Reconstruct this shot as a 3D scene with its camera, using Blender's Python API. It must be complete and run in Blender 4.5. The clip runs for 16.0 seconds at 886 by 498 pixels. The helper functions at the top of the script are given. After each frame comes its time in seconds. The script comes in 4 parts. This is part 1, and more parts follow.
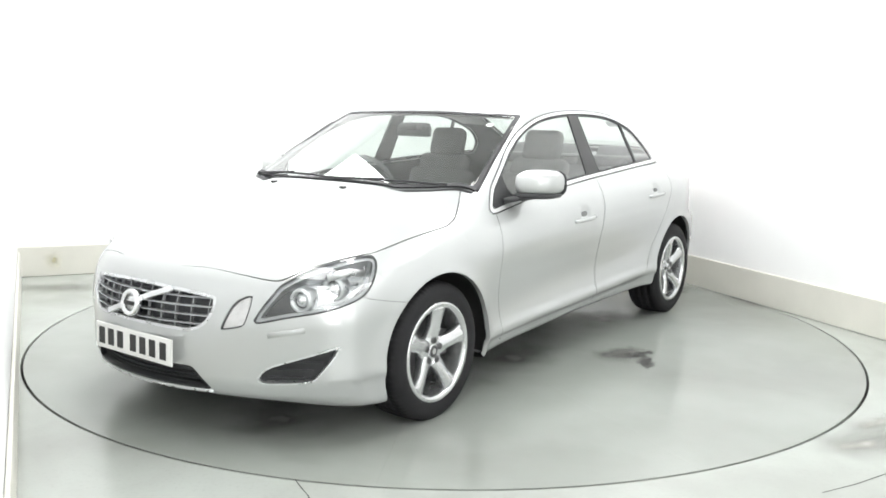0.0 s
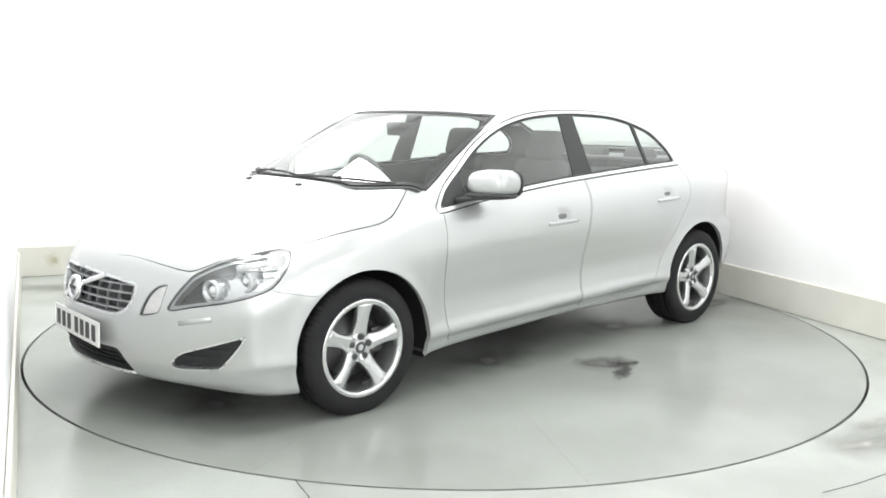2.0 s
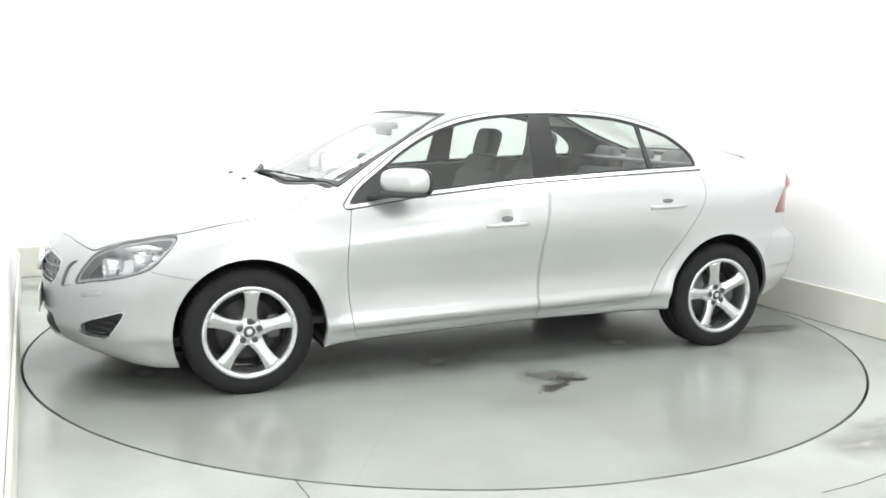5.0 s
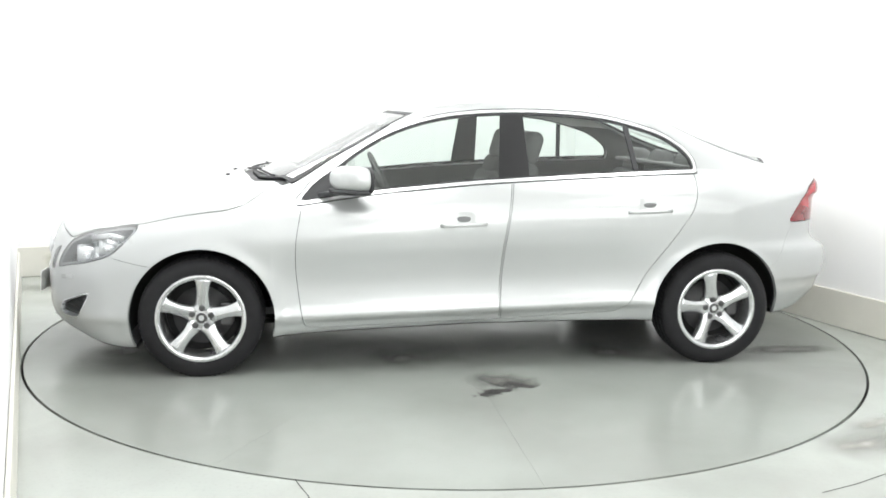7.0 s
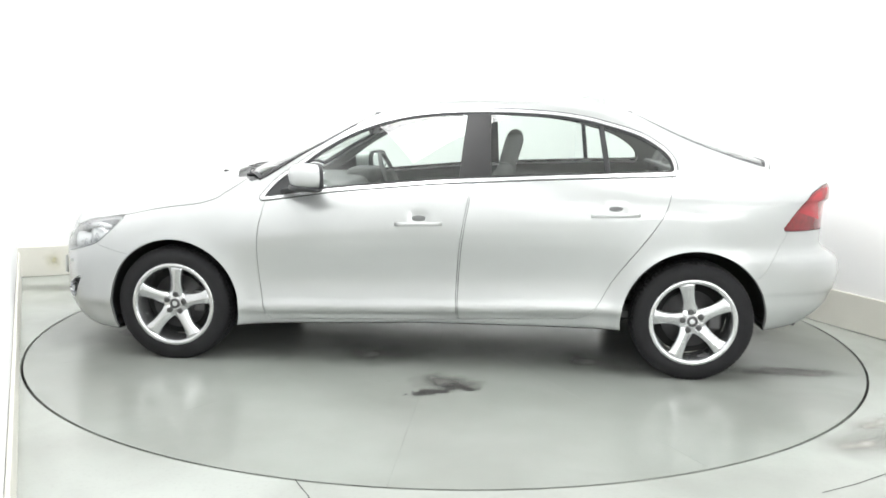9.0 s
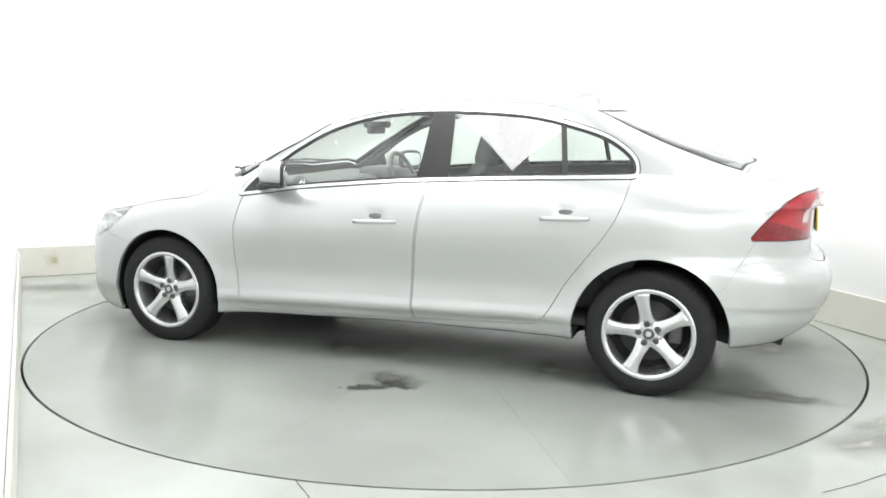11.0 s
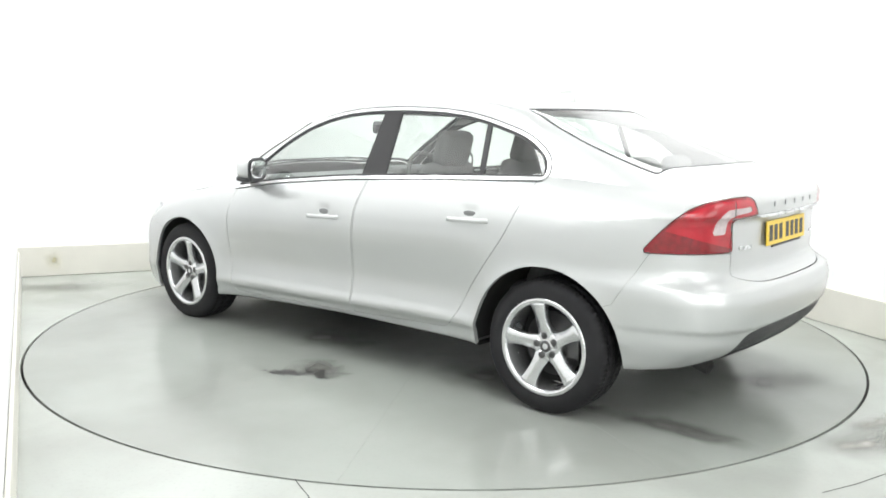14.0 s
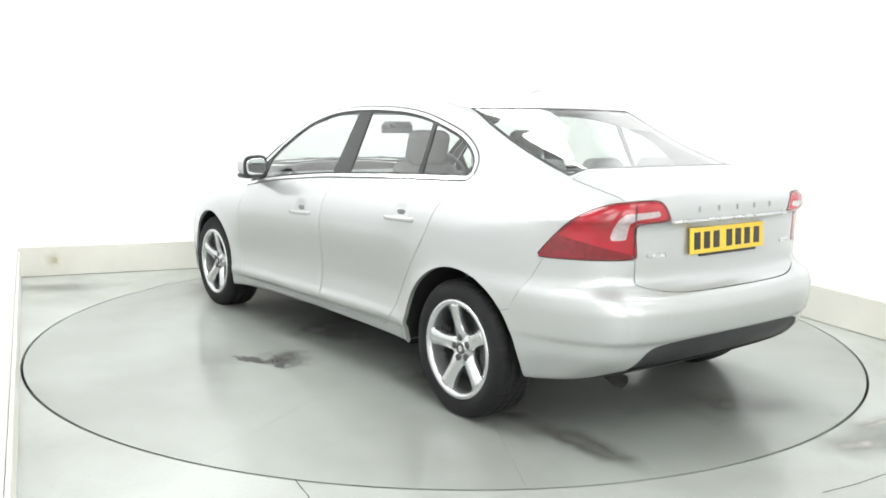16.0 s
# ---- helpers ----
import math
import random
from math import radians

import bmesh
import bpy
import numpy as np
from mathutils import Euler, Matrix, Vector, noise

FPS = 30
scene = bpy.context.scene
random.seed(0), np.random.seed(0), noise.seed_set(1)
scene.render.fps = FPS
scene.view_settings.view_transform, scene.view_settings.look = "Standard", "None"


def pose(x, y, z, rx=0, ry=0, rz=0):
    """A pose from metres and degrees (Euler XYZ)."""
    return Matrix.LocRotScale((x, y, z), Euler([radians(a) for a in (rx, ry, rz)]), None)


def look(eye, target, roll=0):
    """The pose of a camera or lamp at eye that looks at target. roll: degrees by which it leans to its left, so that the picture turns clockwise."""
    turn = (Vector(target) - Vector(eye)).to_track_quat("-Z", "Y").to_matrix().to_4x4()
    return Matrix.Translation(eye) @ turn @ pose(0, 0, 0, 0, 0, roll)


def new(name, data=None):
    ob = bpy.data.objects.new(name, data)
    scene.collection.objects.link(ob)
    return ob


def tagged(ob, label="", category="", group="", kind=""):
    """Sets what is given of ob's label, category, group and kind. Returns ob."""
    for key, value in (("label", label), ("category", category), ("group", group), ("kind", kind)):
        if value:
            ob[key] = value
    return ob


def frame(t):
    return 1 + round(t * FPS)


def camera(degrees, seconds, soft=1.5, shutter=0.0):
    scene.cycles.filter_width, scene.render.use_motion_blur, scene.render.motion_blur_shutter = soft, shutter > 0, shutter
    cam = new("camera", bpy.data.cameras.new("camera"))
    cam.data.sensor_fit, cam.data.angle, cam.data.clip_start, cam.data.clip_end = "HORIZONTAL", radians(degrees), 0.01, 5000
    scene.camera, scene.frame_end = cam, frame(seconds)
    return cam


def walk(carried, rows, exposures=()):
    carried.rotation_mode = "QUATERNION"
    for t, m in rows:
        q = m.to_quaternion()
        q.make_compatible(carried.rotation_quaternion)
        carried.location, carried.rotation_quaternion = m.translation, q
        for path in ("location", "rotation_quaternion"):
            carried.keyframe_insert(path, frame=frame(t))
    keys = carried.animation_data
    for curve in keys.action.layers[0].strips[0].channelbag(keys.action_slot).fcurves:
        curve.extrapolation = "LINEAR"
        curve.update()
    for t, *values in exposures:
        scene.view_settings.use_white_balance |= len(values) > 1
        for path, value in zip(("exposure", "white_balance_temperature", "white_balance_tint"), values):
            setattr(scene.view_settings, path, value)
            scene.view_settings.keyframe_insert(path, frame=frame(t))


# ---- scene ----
# ---- camera: stands still on a tripod by the wall ----
cam = camera(54.55, 16.0, soft=1.7)
EYE = Vector((0.0, -5.427, 1.351))
AIM = look(EYE, EYE + Vector((-0.00388, 0.98801, -0.15434)), 1.024)
walk(cam, [(0.0, AIM), (16.0, AIM)])

# turning of the turntable and of the car on it: seconds, degrees
TURN = [(0.0, 234.3), (0.5, 232.5), (1.0, 229.7), (1.5, 226.4), (2.0, 223.0), (3.0, 216.1), (4.0, 209.2), (5.0, 202.4), (6.5, 192.3), (8.0, 182.1),
        (9.0, 175.3), (10.0, 168.4), (11.5, 158.0), (13.0, 147.8), (14.0, 140.9), (15.0, 134.1), (16.0, 127.3)]
CAR_X, CAR_Y = 0.019, 0.082   # the car's middle, off the turntable's axis

# ---- light ----
world = bpy.data.worlds.new("world")
scene.world = world
world.use_nodes = True
world.node_tree.nodes["Background"].inputs[0].default_value = (0.9, 0.95, 1.0, 1)
world.node_tree.nodes["Background"].inputs[1].default_value = 0.3
scene.view_settings.exposure = 0.0
ROOM = Matrix.Rotation(radians(23), 4, "Z")   # the room stands askew to the camera
U0, U1, V0, V1, CEIL = -2.55, 2.495, -7.2, 2.59, 3.3
# across, along, watts: the row over the left side is the stronger one
LAMPS = [(-1.3, 1.35, 52), (1.3, 1.35, 37), (-1.3, -1.3, 44), (1.3, -1.3, 35), (-1.3, -4.5, 18), (1.3, -4.5, 15)]
FILL_LAMPS = [(-1.25, 1.75, 25), (1.25, 1.75, 12)]   # tall unseen panels on the wall behind the camera, added as fill
for u, v, watts in LAMPS:
    lamp = new("ceiling_lamp", bpy.data.lights.new("ceiling_lamp", "AREA"))
    lamp.data.shape, lamp.data.size, lamp.data.size_y, lamp.data.energy = "RECTANGLE", 1.2, 1.9, watts
    lamp.data.color = (1.0, 1.0, 1.0)
    lamp.matrix_world = ROOM @ pose(u, v, CEIL - 0.09)
for u, z, watts in FILL_LAMPS:
    lamp = new("fill_lamp", bpy.data.lights.new("fill_lamp", "AREA"))
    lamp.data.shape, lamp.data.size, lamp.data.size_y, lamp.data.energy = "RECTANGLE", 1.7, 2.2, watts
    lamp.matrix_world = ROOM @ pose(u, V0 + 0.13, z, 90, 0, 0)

# ---- materials ----
def material(name, colour, rough=0.5, metal=0.0, coat=0.0, noise_scale=0.0, vary=0.0, bump=0.0, fine=0.0, spec=0.5, coat_rough=0.05):
    m = bpy.data.materials.new(name)
    m.use_nodes = True
    n, l = m.node_tree.nodes, m.node_tree.links
    b = n["Principled BSDF"]
    b.inputs["Base Color"].default_value = (*colour, 1)
    b.inputs["Roughness"].default_value = rough
    b.inputs["Metallic"].default_value = metal
    b.inputs["Coat Weight"].default_value = coat
    b.inputs["Coat Roughness"].default_value = coat_rough
    b.inputs["Specular IOR Level"].default_value = spec
    if noise_scale:
        c = n.new("ShaderNodeTexCoord")
        t = n.new("ShaderNodeTexNoise")
        t.inputs["Scale"].default_value, t.inputs["Detail"].default_value = noise_scale, 6
        l.new(c.outputs["Object"], t.inputs["Vector"])
        if vary:
            r = n.new("ShaderNodeMapRange")
            r.inputs["From Min"].default_value, r.inputs["From Max"].default_value = 0.3, 0.7
            r.inputs["To Min"].default_value, r.inputs["To Max"].default_value = 1 - vary, 1 + vary
            x = n.new("ShaderNodeMix")
            x.data_type, x.blend_type = "RGBA", "MULTIPLY"
            x.inputs[0].default_value = 1
            x.inputs[6].default_value = (*colour, 1)
            l.new(t.outputs["Fac"], r.inputs["Value"])
            l.new(r.outputs[0], x.inputs[7])
            l.new(x.outputs[2], b.inputs["Base Color"])
            q = n.new("ShaderNodeMapRange")
            q.inputs["To Min"].default_value, q.inputs["To Max"].default_value = rough * 0.85, min(1, rough * 1.15)
            l.new(t.outputs["Fac"], q.inputs["Value"])
            l.new(q.outputs[0], b.inputs["Roughness"])
        if bump:
            t2 = n.new("ShaderNodeTexNoise")
            t2.inputs["Scale"].default_value, t2.inputs["Detail"].default_value = fine or noise_scale * 20, 4
            l.new(c.outputs["Object"], t2.inputs["Vector"])
            p = n.new("ShaderNodeBump")
            p.inputs["Strength"].default_value, p.inputs["Distance"].default_value = bump, 0.002
            l.new(t2.outputs["Fac"], p.inputs["Height"])
            l.new(p.outputs[0], b.inputs["Normal"])
    return m


PAINT = material("silver_paint", (0.505, 0.52, 0.518), 0.34, 0.55, 1.0, 3, 0.015, coat_rough=0.03)
WALL_WHITE = material("wall_paint", (0.86, 0.865, 0.865), 0.85, noise_scale=1.2, vary=0.02, bump=0.15, fine=90)
SKIRT = material("skirting_paint", (0.68, 0.67, 0.61), 0.6, noise_scale=3, vary=0.05, bump=0.1, fine=60)
CEILING_WHITE = material("ceiling_paint", (0.85, 0.85, 0.85), 0.9, noise_scale=2, vary=0.02)
RUBBER = material("tyre_rubber", (0.015, 0.015, 0.0165), 0.8, noise_scale=14, vary=0.25, bump=0.4, fine=200, spec=0.35)
ALLOY = material("alloy_metal", (0.66, 0.67, 0.68), 0.26, 0.85, 0.5, 9, 0.03)
DARK_METAL = material("brake_metal", (0.11, 0.11, 0.112), 0.45, 0.8, noise_scale=12, vary=0.15)
PLASTIC = material("black_plastic", (0.025, 0.026, 0.028), 0.5, noise_scale=8, vary=0.12, bump=0.2, fine=400)
UNDERSIDE = material("underbody_black", (0.02, 0.02, 0.02), 0.8, noise_scale=6, vary=0.2)
CHROME = material("chrome", (0.82, 0.83, 0.84), 0.1, 1.0)


def glass_material(name, tint, gloss=(1, 1, 1), least=0.105):
    m = bpy.data.materials.new(name)
    m.use_nodes = True
    n, l = m.node_tree.nodes, m.node_tree.links
    n.remove(n["Principled BSDF"])
    t, g, x, w = n.new("ShaderNodeBsdfTransparent"), n.new("ShaderNodeBsdfGlossy"), n.new("ShaderNodeMixShader"), n.new("ShaderNodeLayerWeight")
    t.inputs["Color"].default_value = (*tint, 1)
    g.inputs["Color"].default_value = (*gloss, 1)
    g.inputs["Roughness"].default_value = 0.01
    w.inputs["Blend"].default_value = 0.5
    p, r = n.new("ShaderNodeMath"), n.new("ShaderNodeMapRange")
    p.operation = "POWER"
    p.inputs[1].default_value = 4.0
    r.inputs["To Min"].default_value, r.inputs["To Max"].default_value = least, 0.95   # gloss grows towards grazing angles, both faces of the pane together
    l.new(w.outputs["Facing"], p.inputs[0])
    l.new(p.outputs[0], r.inputs["Value"])
    l.new(r.outputs[0], x.inputs[0])
    l.new(t.outputs[0], x.inputs[1])
    l.new(g.outputs[0], x.inputs[2])
    l.new(x.outputs[0], n["Material Output"].inputs["Surface"])
    return m


GLASS = glass_material("window_glass", (0.88, 0.93, 0.90))
CLEAR = glass_material("lamp_lens", (0.93, 0.94, 0.94), least=0.08)
RED_LENS = material("red_lens", (0.38, 0.006, 0.018), 0.12, 0.0, 0.6, 12, 0.2, coat_rough=0.03)
DARK_RED = material("dark_red_lens", (0.20, 0.005, 0.012), 0.15, 0.0, 0.6, 40, 0.25, coat_rough=0.03)
WHITE_LENS = material("white_lens", (0.75, 0.73, 0.73), 0.15, 0.2, 1.0, 40, 0.1)
REFLECTOR = material("lamp_reflector", (0.66, 0.67, 0.68), 0.18, 0.9, noise_scale=20, vary=0.06)
LAMP_DARK = material("lamp_bezel", (0.05, 0.052, 0.055), 0.35, 0.3, noise_scale=20, vary=0.1)
TRIM_GREY = material("interior_trim", (0.11, 0.112, 0.113), 0.65, noise_scale=9, vary=0.12, bump=0.3, fine=300)
SEAT_CLOTH = material("seat_cloth", (0.12, 0.12, 0.123), 0.9, noise_scale=11, vary=0.15, bump=0.5, fine=350)
HEADLINER = material("headliner", (0.62, 0.62, 0.60), 0.95, noise_scale=9, vary=0.05)
SATIN = material("satin_silver", (0.66, 0.67, 0.68), 0.28, 0.85, noise_scale=20, vary=0.04)
MESH_BLACK = material("grille_black", (0.035, 0.036, 0.04), 0.45, noise_scale=20, vary=0.2)
PLATE_WHITE = material("plate_white", (0.80, 0.80, 0.78), 0.35, noise_scale=8, vary=0.03)
PLATE_YELLOW = material("plate_yellow", (0.80, 0.56, 0.05), 0.35, noise_scale=8, vary=0.04)
INK = material("plate_black", (0.02, 0.02, 0.02), 0.4, noise_scale=10, vary=0.1)
PAPER = material("sticker_white", (0.8, 0.8, 0.8), 0.6, noise_scale=10, vary=0.03)
GRILLE_GREY = material("grille_slat", (0.36, 0.37, 0.38), 0.32, 0.8, noise_scale=20, vary=0.06)
PILLAR_BLACK = material("pillar_black", (0.012, 0.012, 0.013), 0.3, noise_scale=8, vary=0.1)
# grey that stands in for shade inside the door handle cups
RECESS_SHADE = material("recess_shade", (0.16, 0.165, 0.165), 0.5, noise_scale=20, vary=0.05)
SHELF_GREY = material("parcel_shelf_felt", (0.22, 0.222, 0.22), 0.9, noise_scale=15, vary=0.08, bump=0.3, fine=300)
TAIL_CLEAR = material("tail_clear_lens", (0.52, 0.44, 0.445), 0.15, 0.2, 1.0, 60, 0.18)
TRIM_BRIGHT = material("bright_trim", (0.86, 0.865, 0.87), 0.3, 0.7, noise_scale=20, vary=0.03)

def floor_material(name, seed, tone):
    """Grey-green painted concrete, satin, with broad stains, scuffs and fine grain."""
    m = bpy.data.materials.new(name)
    m.use_nodes = True
    n, l = m.node_tree.nodes, m.node_tree.links
    b = n["Principled BSDF"]
    c = n.new("ShaderNodeTexCoord")
    s = n.new("ShaderNodeMapping")
    s.inputs["Location"].default_value = (seed * 3.7, seed * 1.9, 0)
    l.new(c.outputs["Object"], s.inputs["Vector"])

    def spots(scale, lo, hi, detail=5.0, dist=0.0):
        t = n.new("ShaderNodeTexNoise")
        t.inputs["Scale"].default_value, t.inputs["Detail"].default_value, t.inputs["Distortion"].default_value = scale, detail, dist
        l.new(s.outputs[0], t.inputs["Vector"])
        r = n.new("ShaderNodeMapRange")
        r.interpolation_type = "SMOOTHSTEP"
        r.inputs["From Min"].default_value, r.inputs["From Max"].default_value = lo, hi
        l.new(t.outputs["Fac"], r.inputs["Value"])
        return r.outputs[0]

    def mix(fac, a, bb, amount):
        k = n.new("ShaderNodeMath")
        k.operation = "MULTIPLY"
        k.inputs[1].default_value = amount
        l.new(fac, k.inputs[0])
        x = n.new("ShaderNodeMix")
        x.data_type = "RGBA"
        l.new(k.outputs[0], x.inputs[0])
        if isinstance(a, tuple):
            x.inputs[6].default_value = (*a, 1)
        else:
            l.new(a, x.inputs[6])
        x.inputs[7].default_value = (*bb, 1)
        return x.outputs[2]

    base = mix(spots(0.8, 0.35, 0.65), tuple(tone * v for v in (0.375, 0.40, 0.372)), tuple(tone * v for v in (0.325, 0.342, 0.318)), 1.0)
    base = mix(spots(1.3, 0.45, 0.80, 5, 0.6), base, (0.23, 0.235, 0.22), 0.42)
    base = mix(spots(60, 0.5, 0.8), base, (0.26, 0.265, 0.25), 0.2)
    l.new(base, b.inputs["Base Color"])
    r = n.new("ShaderNodeMapRange")
    r.inputs["To Min"].default_value, r.inputs["To Max"].default_value = 0.15, 0.25
    l.new(spots(2.2, 0.3, 0.7, 6, 0.5), r.inputs["Value"])
    l.new(r.outputs[0], b.inputs["Roughness"])
    p = n.new("ShaderNodeBump")
    p.inputs["Strength"].default_value, p.inputs["Distance"].default_value = 0.05, 0.002
    l.new(spots(35, -0.2, 1.2, 6), p.inputs["Height"])
    l.new(p.outputs[0], b.inputs["Normal"])
    return m


# tones also hold light: brighter floor near the walls, darker deck under the car
FLOOR = floor_material("painted_concrete", 1, 1.12)
DISC = floor_material("painted_turntable", 2, 0.85)
GAP = material("gap_dirt", (0.03, 0.03, 0.028), 0.9, noise_scale=20, vary=0.2)


def stain_material(name, colour, rough, lo, hi, scale, stretch=(1, 1, 1)):
    """A mark that fades out towards the rim of its patch and breaks up unevenly."""
    m = bpy.data.materials.new(name)
    m.use_nodes = True
    n, l = m.node_tree.nodes, m.node_tree.links
    b = n["Principled BSDF"]
    b.inputs["Base Color"].default_value, b.inputs["Roughness"].default_value = (*colour, 1), rough
    c, g, t = n.new("ShaderNodeTexCoord"), n.new("ShaderNodeTexGradient"), n.new("ShaderNodeTexNoise")
    k = n.new("ShaderNodeMapping")
    k.inputs["Scale"].default_value = stretch
    g.gradient_type = "SPHERICAL"
    t.inputs["Scale"].default_value, t.inputs["Detail"].default_value, t.inputs["Distortion"].default_value = scale, 7, 0.6
    l.new(c.outputs["Object"], k.inputs["Vector"])
    l.new(k.outputs[0], g.inputs["Vector"])
    l.new(c.outputs["Object"], t.inputs["Vector"])
    a, r, x, tr = n.new("ShaderNodeMath"), n.new("ShaderNodeMapRange"), n.new("ShaderNodeMixShader"), n.new("ShaderNodeBsdfTransparent")
    a.operation = "ADD"
    l.new(g.outputs["Fac"], a.inputs[0])
    l.new(t.outputs["Fac"], a.inputs[1])
    r.interpolation_type = "SMOOTHSTEP"
    r.inputs["From Min"].default_value, r.inputs["From Max"].default_value = lo, hi
    l.new(a.outputs[0], r.inputs["Value"])
    l.new(r.outputs[0], x.inputs[0])
    l.new(tr.outputs[0], x.inputs[1])
    l.new(b.outputs[0], x.inputs[2])
    l.new(x.outputs[0], n["Material Output"].inputs["Surface"])
    return m


OIL = stain_material("dried_oil", (0.05, 0.05, 0.048), 0.4, 1.27, 1.36, 22, (2.6, 4.8, 1))
SMEAR = stain_material("oil_smear", (0.15, 0.15, 0.14), 0.35, 0.85, 1.7, 5, (2.8, 3.6, 1))
TRACK = stain_material("tyre_track", (0.16, 0.16, 0.15), 0.35, 0.72, 1.6, 4, (1.7, 6.5, 1))
SCUFF = stain_material("pale_scuff", (0.46, 0.455, 0.42), 0.4, 0.85, 1.9, 6, (2.2, 7.0, 1))
SKIRT_STAIN = stain_material("yellowed_paint", (0.72, 0.68, 0.44), 0.6, 0.7, 2.2, 9, (9, 9, 9))
DULL = stain_material("dull_patch", (0.21, 0.21, 0.20), 0.3, 0.78, 2.0, 3, (1.5, 2.6, 1))

# ---- mesh tools ----
def mesh_of(name, bm, mat, smooth=False):
    me = bpy.data.meshes.new(name)
    bm.to_mesh(me)
    bm.free()
    me.materials.append(mat)
    if smooth:
        me.polygons.foreach_set("use_smooth", [True] * len(me.polygons))
    return me


def box_bm(lo, hi, bevel=0.0, bm=None, segments=2):
    bm = bm or bmesh.new()
    r = bmesh.ops.create_cube(bm, size=1)
    for v in r["verts"]:
        v.co = Vector([lo[i] + (v.co[i] + 0.5) * (hi[i] - lo[i]) for i in range(3)])
    if bevel:
        edges = {e for v in r["verts"] for e in v.link_edges}
        bmesh.ops.bevel(bm, geom=list(edges), offset=bevel, segments=segments, affect="EDGES", profile=0.5)
    return bm


def part(name, bm, mat, parent, label="", smooth=False, m=None):
    ob = new(name, bm if isinstance(bm, bpy.types.Mesh) else mesh_of(name, bm, mat, smooth))
    ob.parent = parent
    if m is not None:
        ob.matrix_basis = m
    return tagged(ob, label)


def thing(name, bm, mat, label, category="", kind="", group="", smooth=False):
    return tagged(new(name, mesh_of(name, bm, mat, smooth)), label, category, group, kind)


def raw_mesh(name, verts, faces, mat, smooth=True):
    me = bpy.data.meshes.new(name)
    me.from_pydata([tuple(v) for v in verts], [], [tuple(f) for f in faces])
    me.materials.append(mat)
    me.polygons.foreach_set("use_smooth", [smooth] * len(me.polygons))
    return me


def lathe(profile, steps=64, axis="y", close=False):
    """A bmesh turned from (radius, along) pairs about the y axis."""
    bm = bmesh.new()
    rings = []
    for k in range(steps):
        a = 2 * math.pi * k / steps
        rings.append([bm.verts.new((r * math.cos(a), w, r * math.sin(a))) for r, w in profile])
    n = len(profile)
    for k in range(steps):
        p, q = rings[k], rings[(k + 1) % steps]
        for i in range(n if close else n - 1):
            j = (i + 1) % n
            bm.faces.new((p[i], p[j], q[j], q[i]))
    bmesh.ops.recalc_face_normals(bm, faces=bm.faces)
    return bm


def room_box(name, lo, hi, mat, label, category, bevel=0.0):
    ob = thing(name, box_bm(lo, hi, bevel), mat, label, category, "structure")
    ob.matrix_world = ROOM
    return ob


# ---- room ----
DISC_R = 2.463
bm = bmesh.new()   # floor with the round pit of the turntable
ring = [bm.verts.new(((DISC_R + 0.011) * math.cos(2 * math.pi * k / 256), (DISC_R + 0.011) * math.sin(2 * math.pi * k / 256), 0)) for k in range(256)]
inv = ROOM.inverted()
outer = []
for v in ring:
    d = inv.to_3x3() @ v.co.normalized()
    s = min((U1 if d.x > 0 else U0 - 0.3) / d.x if abs(d.x) > 1e-6 else 1e9, (V1 if d.y > 0 else V0) / d.y if abs(d.y) > 1e-6 else 1e9)
    outer.append(bm.verts.new(ROOM @ (d * s)))
low = [bm.verts.new((v.co.x, v.co.y, -0.03)) for v in ring]
for k in range(256):
    j = (k + 1) % 256
    bm.faces.new((ring[k], outer[k], outer[j], ring[j]))
    bm.faces.new((low[k], ring[k], ring[j], low[j]))
bmesh.ops.recalc_face_normals(bm, faces=bm.faces)
floor = thing("floor", bm, FLOOR, "grey-green painted concrete studio floor with stains and scuffs", "floor", "structure")
bm = bmesh.new()
bmesh.ops.create_circle(bm, cap_ends=True, radius=DISC_R + 0.05, segments=128, matrix=Matrix.Translation((0, 0, -0.028)))
thing("turntable_pit", bm, GAP, "dark dirty gap round the turntable in the floor", "gap", "structure")

room_box("wall_back", (U0 - 0.2, V1, -0.2), (U1 + 0.2, V1 + 0.2, CEIL), WALL_WHITE, "plain white painted studio wall behind the car", "wall")
room_box("wall_right", (U1, V0, -0.2), (U1 + 0.2, V1, CEIL), WALL_WHITE, "plain white painted studio wall beside the turntable", "wall")
SKEW = Matrix.Rotation(radians(26), 4, "Z")   # the left wall runs slightly aslant
room_box("wall_left", (-2.70, V0 - 0.3, -0.2), (-2.495, V1 + 0.4, CEIL), WALL_WHITE, "plain white painted studio wall close to the camera", "wall").matrix_world = SKEW
room_box("wall_front", (U0 - 0.2, V0 - 0.2, -0.2), (U1 + 0.2, V0, CEIL), WALL_WHITE, "plain white painted wall behind the camera", "wall")
room_box("ceiling", (U0 - 0.2, V0 - 0.2, CEIL), (U1 + 0.2, V1 + 0.2, CEIL + 0.2), CEILING_WHITE, "plain white painted studio ceiling", "ceiling")
room_box("skirting_back", (U0 - 0.1, V1 - 0.025, 0.001), (U1 - 0.03, V1 - 0.002, 0.243), SKIRT, "off-white painted skirting board along the wall", "skirting", 0.006)
room_box("skirting_right", (U1 - 0.025, V0 + 0.01, 0.001), (U1 - 0.002, V1 - 0.002, 0.243), SKIRT, "off-white painted skirting board along the wall", "skirting", 0.006)
room_box("skirting_left", (-2.493, V0 + 0.1, 0.001), (-2.476, V1 - 0.13, 0.243), SKIRT, "off-white painted skirting board along the wall", "skirting", 0.006).matrix_world = SKEW

